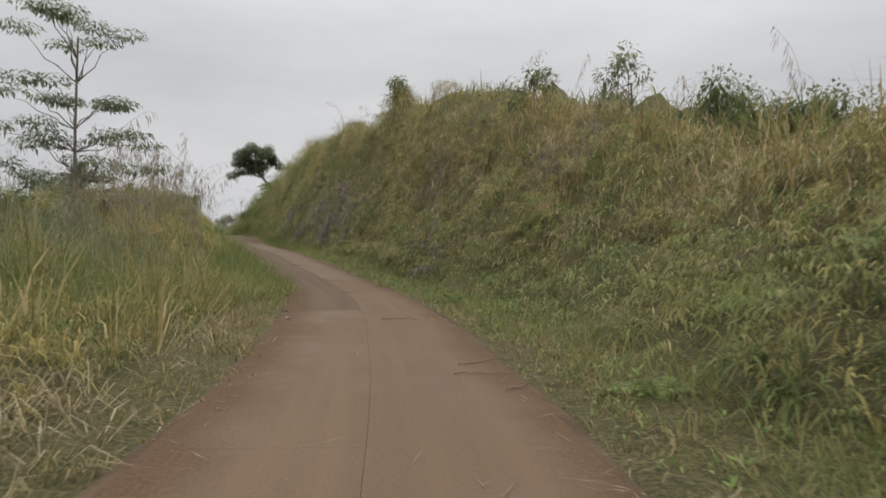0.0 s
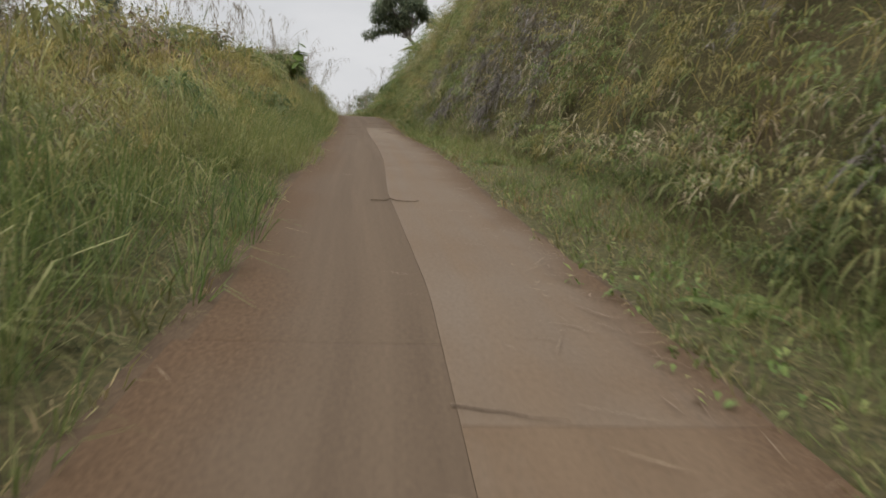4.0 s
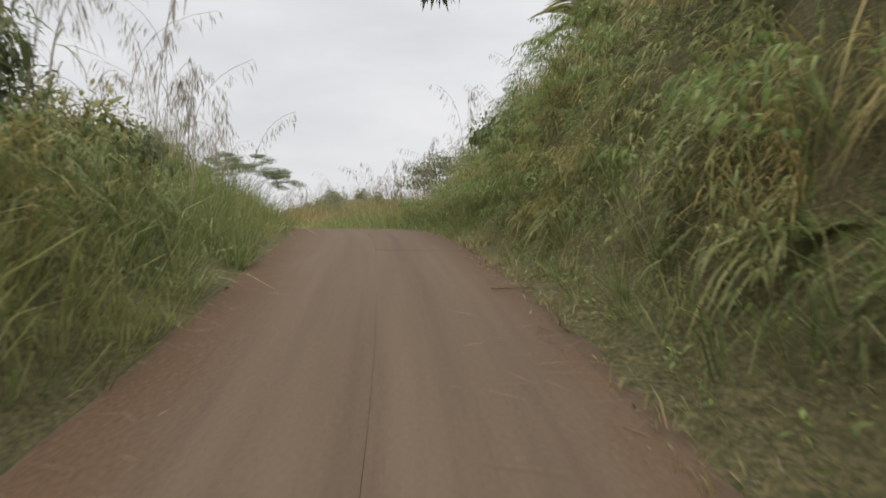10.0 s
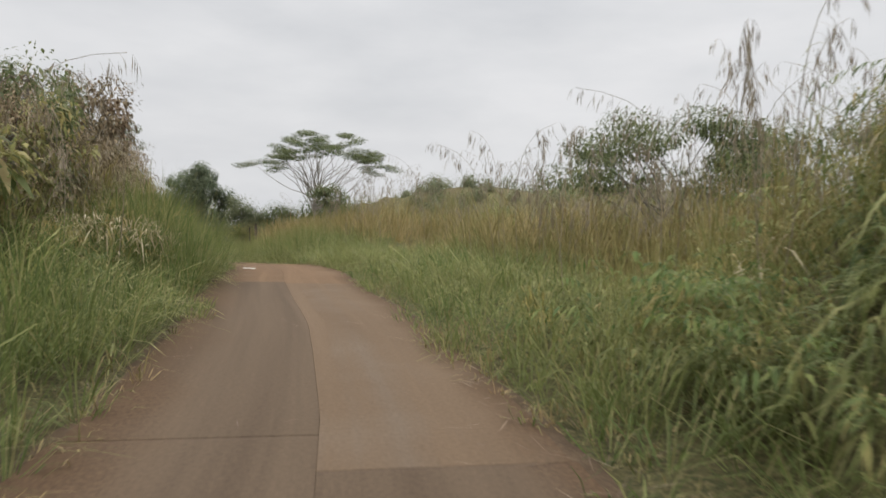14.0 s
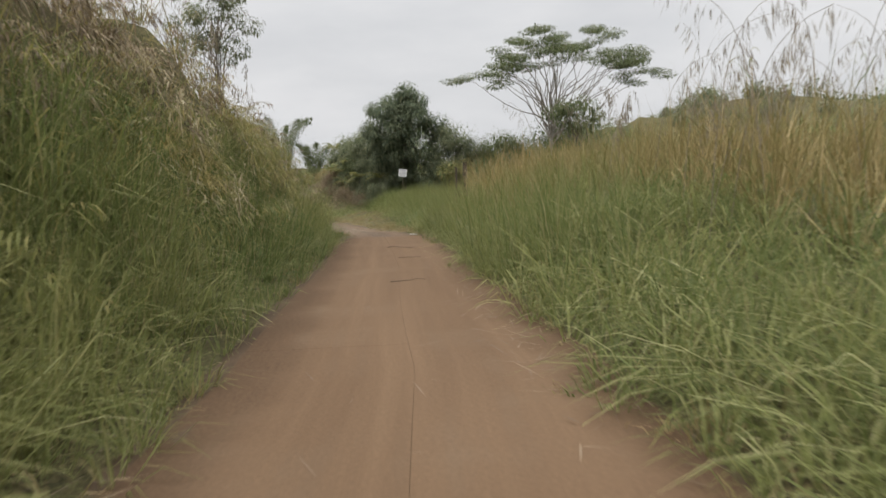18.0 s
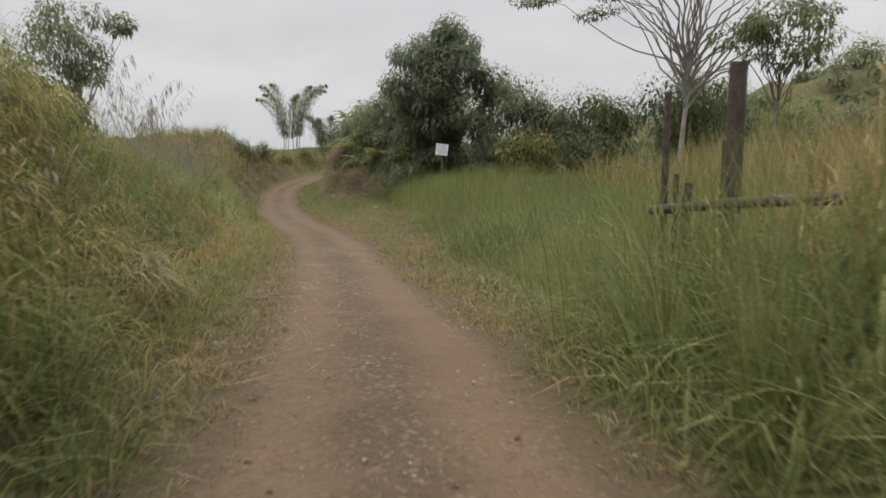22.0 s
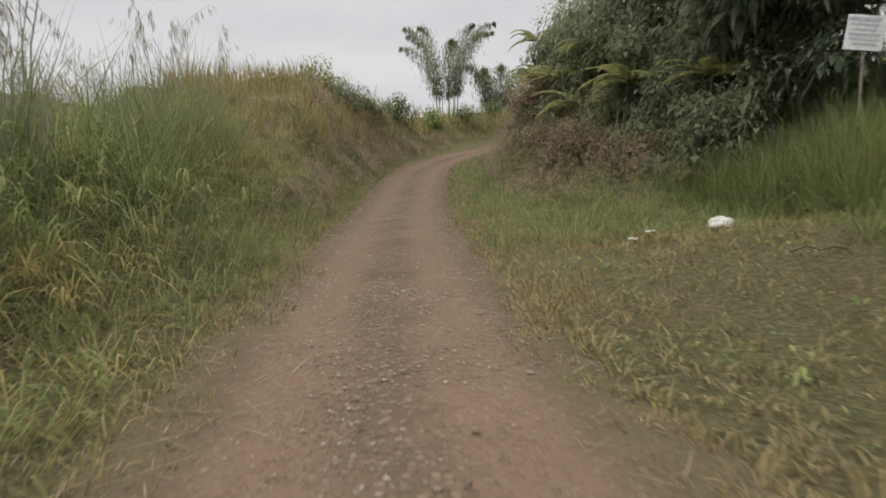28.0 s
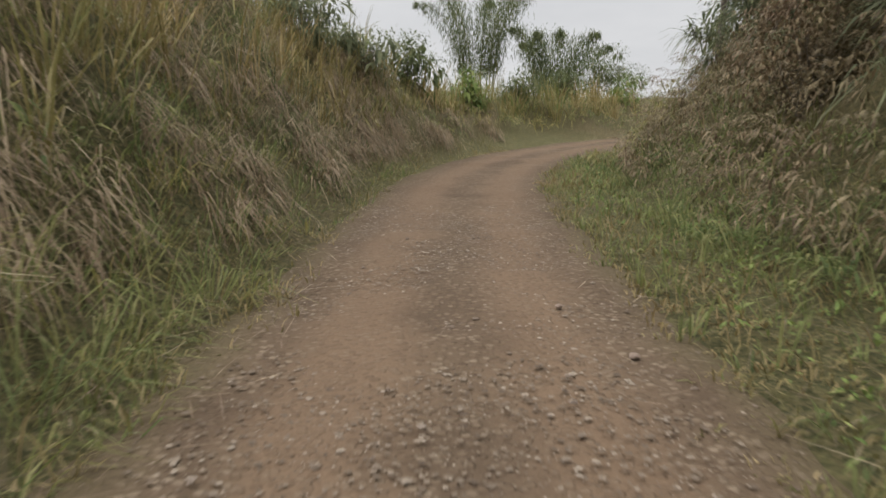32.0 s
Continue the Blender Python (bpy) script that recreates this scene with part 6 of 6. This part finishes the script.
REEDS = [reed(400 + k, 2.8 + 0.42 * k) for k in range(5)]
used = [False] * 5
reed_rng = random.Random(9)
for s0, s1, d0, d1, count in [(14, 34, -7, -3.4, 20), (26, 50, -8, -4.2, 22), (0, 20, -16, -7, 4), (40, 66, -6.5, -3.6, 10), (66, 76, -6.5, -3.0, 16), (76, 88, -5.5, -3.0, 34), (88, 100, -5.5, -3.0, 19), (96, 128, 4.5, 12, 58), (92, 106, 4, 10, 34), (116, 140, 4.5, 11, 22),
                              (90, 98, 3.4, 8, 10), (128, 150, -7, -3.6, 12), (150, 176, -6.5, -3.6, 22), (0, 34, 6.5, 12, 10), (34, 80, 5.5, 8.5, 8), (118, 132, -6, -3.0, 10), (100, 120, 12, 25, 4), (176, 205, -6, -4, 6)]:
    for _ in range(count):
        x, y = spot(reed_rng.uniform(s0, s1), reed_rng.uniform(d0, d1))
        m = pose(float(x), float(y), float(ground_at(x, y)[0]) - 0.05, reed_rng.uniform(-9, 9), reed_rng.uniform(-9, 9), reed_rng.uniform(0, 360))
        k = reed_rng.randrange(5)
        if used[k]:
            copy_thing(REEDS[k], m)
        else:
            REEDS[k].matrix_basis, used[k] = m, True


# thick stands of the same reeds, farther from the lane
def reed_stand(name, rows, label):
    verts, faces, base = [], [], 0
    shapes = []
    for r in REEDS:
        v, f, n = [], [], 0
        for child in r.children[:2]:
            me = child.data
            co = np.empty(len(me.vertices) * 3, np.float32)
            me.vertices.foreach_get("co", co)
            v.append(co.reshape(-1, 3))
            me.calc_loop_triangles()
            t = np.empty(len(me.loop_triangles) * 3, np.int32)
            me.loop_triangles.foreach_get("vertices", t)
            f.append(t.reshape(-1, 3) + n)
            n += len(me.vertices)
        shapes.append((np.concatenate(v), np.concatenate(f)))
    for s0, s1, d0, d1, count in rows:
        for _ in range(count):
            x, y = spot(reed_rng.uniform(s0, s1), reed_rng.uniform(d0, d1))
            m = np.array(pose(float(x), float(y), float(ground_at(x, y)[0]) - 0.05, reed_rng.uniform(-9, 9), reed_rng.uniform(-9, 9), reed_rng.uniform(0, 360)))
            v, f = shapes[reed_rng.randrange(5)]
            k = reed_rng.uniform(0.7, 1.0)
            verts.append(v * k @ m[:3, :3].T + m[:3, 3])
            faces.append(f + base)
            base += len(v)
    stuff(name, mesh_from(name, np.concatenate(verts), None, np.concatenate(faces), smooth=True), m_plume, label, "reed")


reed_stand("reed_stand", [(160, 186, -8.5, -4.0, 140), (14, 36, -9, -4.5, 40), (34, 60, -12, -5, 46), (96, 114, 6, 14, 36), (128, 146, -7.5, -4.5, 20), (92, 102, -7, -4, 14)], "stand of dry reeds with drooping seed heads")

# scrub behind the low bank
for k, (count, leaf, label) in enumerate([(60, m_treeleaf, "thick green scrub behind the low bank"), (44, m_fern, "yellowing scrub behind the low bank"), (30, m_brownfern, "brown leafy scrub behind the low bank")]):
    br = np.random.default_rng(91 + k)
    ss, dd = br.uniform(38, 78, count), -6.0 - 10 * br.random(count)
    cx, cy = spot(ss, dd)
    rad = br.uniform(0.6, 1.15, count)
    me = crown_mesh(br, np.stack([cx, cy, ground_at(cx, cy) + 0.5 + 0.6 * rad + br.uniform(0, 0.7, count)], 1), np.stack([rad, rad, rad * 0.85], 1), count * 320, (0.08, 0.19), core=0.16)
    stuff("scrub", me, leaf, label, "scrub")
# woods on the slope beyond
# slope_bushes and far_woods take the paler, greyer leaf colour in place of haze
wr = np.random.default_rng(77)
ws, wd = wr.uniform(142, 184, 140), 15 + 34 * wr.random(140) ** 0.8
cx, cy = spot(ws, wd)
rad = wr.uniform(0.7, 1.6, 140)
me = crown_mesh(wr, np.stack([cx, cy, ground_at(cx, cy) + rad * 0.45], 1), np.stack([rad, rad, rad * 0.75], 1), 58000, (0.14, 0.27), core=0.3)
stuff("slope_bushes", me, m_darkleaf, "low green bushes covering the slope", "bushes")
cx = np.concatenate([wr.uniform(-120, -50, 60), wr.uniform(-60, 15, 36), wr.uniform(-115, -72, 50)])
cy = np.concatenate([wr.uniform(166, 205, 60), wr.uniform(142, 200, 36), wr.uniform(168, 196, 50)])
cz = ground_at(cx, cy)
rad = wr.uniform(1.0, 2.2, len(cx))
me = crown_mesh(wr, np.stack([cx, cy, cz + rad * 0.6], 1), np.stack([rad, rad, rad * 0.8], 1), 48000, (0.19, 0.34), core=0.3)
stuff("far_woods", me, m_darkleaf, "bushy woods on the slope beyond the grass", "woods")
cx, cy = wr.uniform(-700, 180, 3200), wr.uniform(520, 1250, 3200)
rad = wr.uniform(5, 11, len(cx))
me = crown_mesh(wr, np.stack([cx, cy, ground_at(cx, cy) + rad * 0.5], 1), np.stack([rad, rad, rad * 0.8], 1), 18000, (4.5, 10.0))
stuff("distant_woods", me, m_treeleaf, "dense woods on a distant hill", "woods")

# ---- small things ----
def box(bm, size, m, bevel=0.0):
    made = bmesh.ops.create_cube(bm, size=1.0, matrix=m @ Matrix.Diagonal((*size, 1)))
    if bevel:
        edges = {e for v in made["verts"] for e in v.link_edges}
        bmesh.ops.bevel(bm, geom=list(edges), offset=bevel, segments=2, affect="EDGES")


def ground_z(x, y):
    return float(ground_at(x, y)[0])


# white board on a post before the dark tree; its writing cannot be read
bx, by = -94.15, 148.85
sign = tagged(new("notice_board"), "white notice board with grey lettering on a wooden post", "sign")
sign.matrix_world = pose(bx, by, ground_z(bx, by), 0, 0, 50)
UP = 3.15 - ground_z(bx, by)         # the board hangs this high over the ground
bm = bmesh.new()
box(bm, (0.055, 0.055, UP + 0.55), pose(0, 0.045, UP / 2 - 0.1), 0.008)
part("post", bm, m_wood, sign)
bm = bmesh.new()
box(bm, (0.8, 0.025, 0.74), pose(0, 0, UP, 0, 7, 0), 0.006)
board = part("board", bm, m_white, sign, "white painted board")
for k in range(6):
    bm = bmesh.new()
    box(bm, (0.66 - 0.09 * (k % 3), 0.006, 0.05 if k else 0.08), pose(-0.02, -0.016, UP + 0.28 - 0.105 * k, 0, 7, 0))
    part("lettering", bm, m_ink, board)

# rough log fence in the grass: stout and thin posts, two rails, the lower one fallen at one end
fence = tagged(new("log_fence"), "weathered log fence with two rails in grass", "fence")
fx, fy = spot(143.2, 4.2)
fence.matrix_world = pose(float(fx), float(fy), 0)


def fence_spot(s, d, up):
    x, y = spot(s, d)
    return np.array((float(x - fx), float(y - fy), ground_z(x, y) + up))


for s, d, top, r in [(144.75, 4.25, 2.85, 0.055), (144.5, 4.32, 1.75, 0.045), (144.0, 4.25, 1.62, 0.085), (142.95, 4.3, 2.95, 0.115), (143.25, 4.35, 2.1, 0.035)]:
    up = top - (ground_z(*spot(s, d)) - float(np.interp(s, RS, R[:, 2])))
    p = fence_spot(s, d, -0.3)
    add_limb(fence, "post", limb_fill([p, p + (0.02, 0.015, up * 0.5), p + (-0.01, 0.02, up + 0.3)], 8), r, r * 0.85, m_log, 9)
level = lambda s, d, high: fence_spot(s, d, high - (ground_z(*spot(s, d)) - float(np.interp(s, RS, R[:, 2]))))
for a, b, r in [(level(145.0, 4.22, 1.27), level(140.8, 4.3, 1.42), 0.07), (level(145.1, 4.2, 0.66), level(143.4, 3.95, 0.34), 0.06)]:
    add_limb(fence, "rail", limb_fill([a, 0.5 * (a + b) + (0.02, -0.02, 0.03), b], 8), r, r * 0.85, m_log if r > 0.065 else m_wood, 9)


# pale scraps, stones and sticks
def scrap(at, w, l, turn, label, lift=0.012):
    x, y = at
    s, d, z = along(x, y)
    root_z = max(float(z[0]), ground_z(x, y)) if abs(float(d[0])) < 1.8 else ground_z(x, y)
    bm = bmesh.new()
    bmesh.ops.create_grid(bm, x_segments=6, y_segments=4, size=0.5)
    for v in bm.verts:
        v.co = Vector((v.co.x * w, v.co.y * l, 0.03 * noise.noise(v.co * 3.1 + Vector((x, y, 0))) + 0.02))
    bmesh.ops.solidify(bm, geom=bm.faces[:], thickness=0.004)
    me = bpy.data.meshes.new("paper_scrap")
    bm.to_mesh(me)
    bm.free()
    me.materials.append(m_paper)
    ob = tagged(new("paper_scrap", me), label, "litter")
    ob.matrix_world = pose(x, y, root_z + lift, 0, 0, turn)
    return ob


scrap((-40.7, 98.8), 0.34, 0.16, 30, "crumpled pale paper scrap on the concrete lane")
sx, sy = spot(137.6, 1.25)
scrap((float(sx), float(sy)), 0.27, 0.15, 60, "crumpled pale paper scrap on the gravel's edge")
sx, sy = spot(175.7, 3.75)
scrap((float(sx), float(sy)), 0.13, 0.09, 10, "crumpled white scrap in short grass", 0.12)
sx, sy = spot(175.95, 4.1)
scrap((float(sx), float(sy)), 0.15, 0.08, 80, "crumpled white scrap in short grass", 0.12)


def rock(at, r, material, label, seed, sink=0.3):
    x, y = at
    s, d, z = along(x, y)
    base = max(float(z[0]), ground_z(x, y)) if abs(float(d[0])) < 1.8 else ground_z(x, y)
    bm = bmesh.new()
    bmesh.ops.create_icosphere(bm, subdivisions=3, radius=r)
    for v in bm.verts:
        v.co *= 1 + 0.28 * noise.noise(v.co / r * 1.3 + Vector((seed, 0, 0))) + 0.1 * noise.noise(v.co / r * 4 + Vector((0, seed, 0)))
        v.co.z *= 0.55
    me = bpy.data.meshes.new("rock")
    bm.to_mesh(me)
    bm.free()
    me.materials.append(material)
    ob = tagged(new("rock", me), label, "rock")
    ob.matrix_world = pose(x, y, base + r * 0.7 * (1 - sink), 0, 0, 40 * seed)


rock((-92.07, 141.74), 0.19, m_paper, "pale rounded boulder in short grass", 1, -0.35)
for k, (s, d, r) in enumerate([(136.6, -1.35, 0.05), (133.6, -2.0, 0.08), (181.9, 1.3, 0.035), (184.6, 1.5, 0.04), (190.8, 1.2, 0.035), (14.5, -1.55, 0.05), (192.0, 0.9, 0.03)]):
    x, y = spot(s, d)
    rock((float(x), float(y)), r, m_stone, "rough brown stone on the lane's edge", 2 + k)


def stick(s, d, long, turn, thick, label="dry broken stalk lying on the lane"):
    x, y = spot(s, d)
    z = float(np.interp(s, RS, R[:, 2])) if abs(d) < 1.8 else ground_z(x, y)
    r = np.random.default_rng(int(s * 10))
    root = limb_path(r, (-long / 2, 0, thick), (long / 2, 0, thick * 1.6), 0.0, 8)
    root[:, 1] *= 0.4
    root[:, 2] = np.maximum(root[:, 2], thick)
    v, q = tube(root, np.linspace(thick * 0.7, thick * 0.3, 8), 6)
    me = mesh_from("stick", v, q, smooth=True)
    me.materials.append(m_twig)
    ob = tagged(new("stick", me), label, "stick", group="sticks on the lane")
    slope = math.degrees(math.atan((np.interp(s + 1, RS, R[:, 2]) - np.interp(s - 1, RS, R[:, 2])) / 2))
    ob.matrix_world = pose(float(x), float(y), z + 0.006) @ pose(0, 0, 0, 0, 0, turn)
    return ob


head = lambda s: math.degrees(math.atan2(np.interp(s, RS, TAN[:, 1]), np.interp(s, RS, TAN[:, 0])))
for s, d, long, turn, thick in [(67.2, 0.6, 1.15, -72, 0.014), (66.8, 1.2, 0.7, -80, 0.01), (68.6, 1.1, 0.6, -60, 0.01), (60.5, 0.9, 0.8, -95, 0.01), (62.0, 1.1, 0.9, -75, 0.012),
                                (63.5, 1.0, 0.7, -100, 0.011), (56.5, 1.2, 0.8, -70, 0.01), (22.5, 0.4, 0.5, -85, 0.01), (28.0, 0.7, 0.6, -110, 0.01), (34.0, 0.3, 0.7, -90, 0.02), (53.2, -0.6, 0.4, -60, 0.01),
                                (130.2, 0.5, 0.75, -100, 0.013), (122.5, 0.6, 0.6, -80, 0.012), (127.0, 0.7, 0.5, -95, 0.012), (9.0, 1.3, 0.9, -70, 0.012), (7.5, 1.5, 0.8, -60, 0.01), (8.2, 1.1, 0.7, -95, 0.012),
                                (14.2, 0.6, 0.7, -110, 0.012), (146.5, -1.5, 0.9, -60, 0.012), (147.4, -0.9, 0.6, -75, 0.01), (163.2, -1.2, 0.7, -70, 0.014), (172.2, 4.6, 1.0, -95, 0.02), (76.0, 1.5, 0.9, -80, 0.012)]:
    stick(s, d, long, head(s) + turn, thick)


# a broad-leaved plant over the left bank
def broad_plant(at, tall, label, seed):
    r = random.Random(seed)
    x, y = at
    root = tagged(new("broad_leaved_plant"), label, "plant")
    root.location = (x, y, ground_z(x, y))
    add_limb(root, "stem", limb_fill([(0, 0, -0.1), (0.05, 0.03, tall * 0.6), (0.1, 0, tall)]), 0.035, 0.018, m_cane, 7)
    for k in range(12):
        bm = bmesh.new()
        bmesh.ops.create_circle(bm, cap_ends=True, segments=14, radius=0.27)
        for v in bm.verts:
            v.co.x, v.co.z = v.co.x * 1.2 + 0.3, -1.1 * v.co.x * v.co.x * 0.9 - 0.5 * v.co.y * v.co.y
        ob = part("leaf", bm, m_lightleaf, root)
        ob.matrix_local = pose(0.1, 0, tall * r.uniform(0.45, 1.0), 0, r.uniform(0, 60), 75 * k + r.uniform(-15, 15)) @ Matrix.Scale(r.uniform(0.7, 1.1), 4)


broad_plant((-22.1, 63.2), 3.2, "broad-leaved green plant standing over the grass", 3)
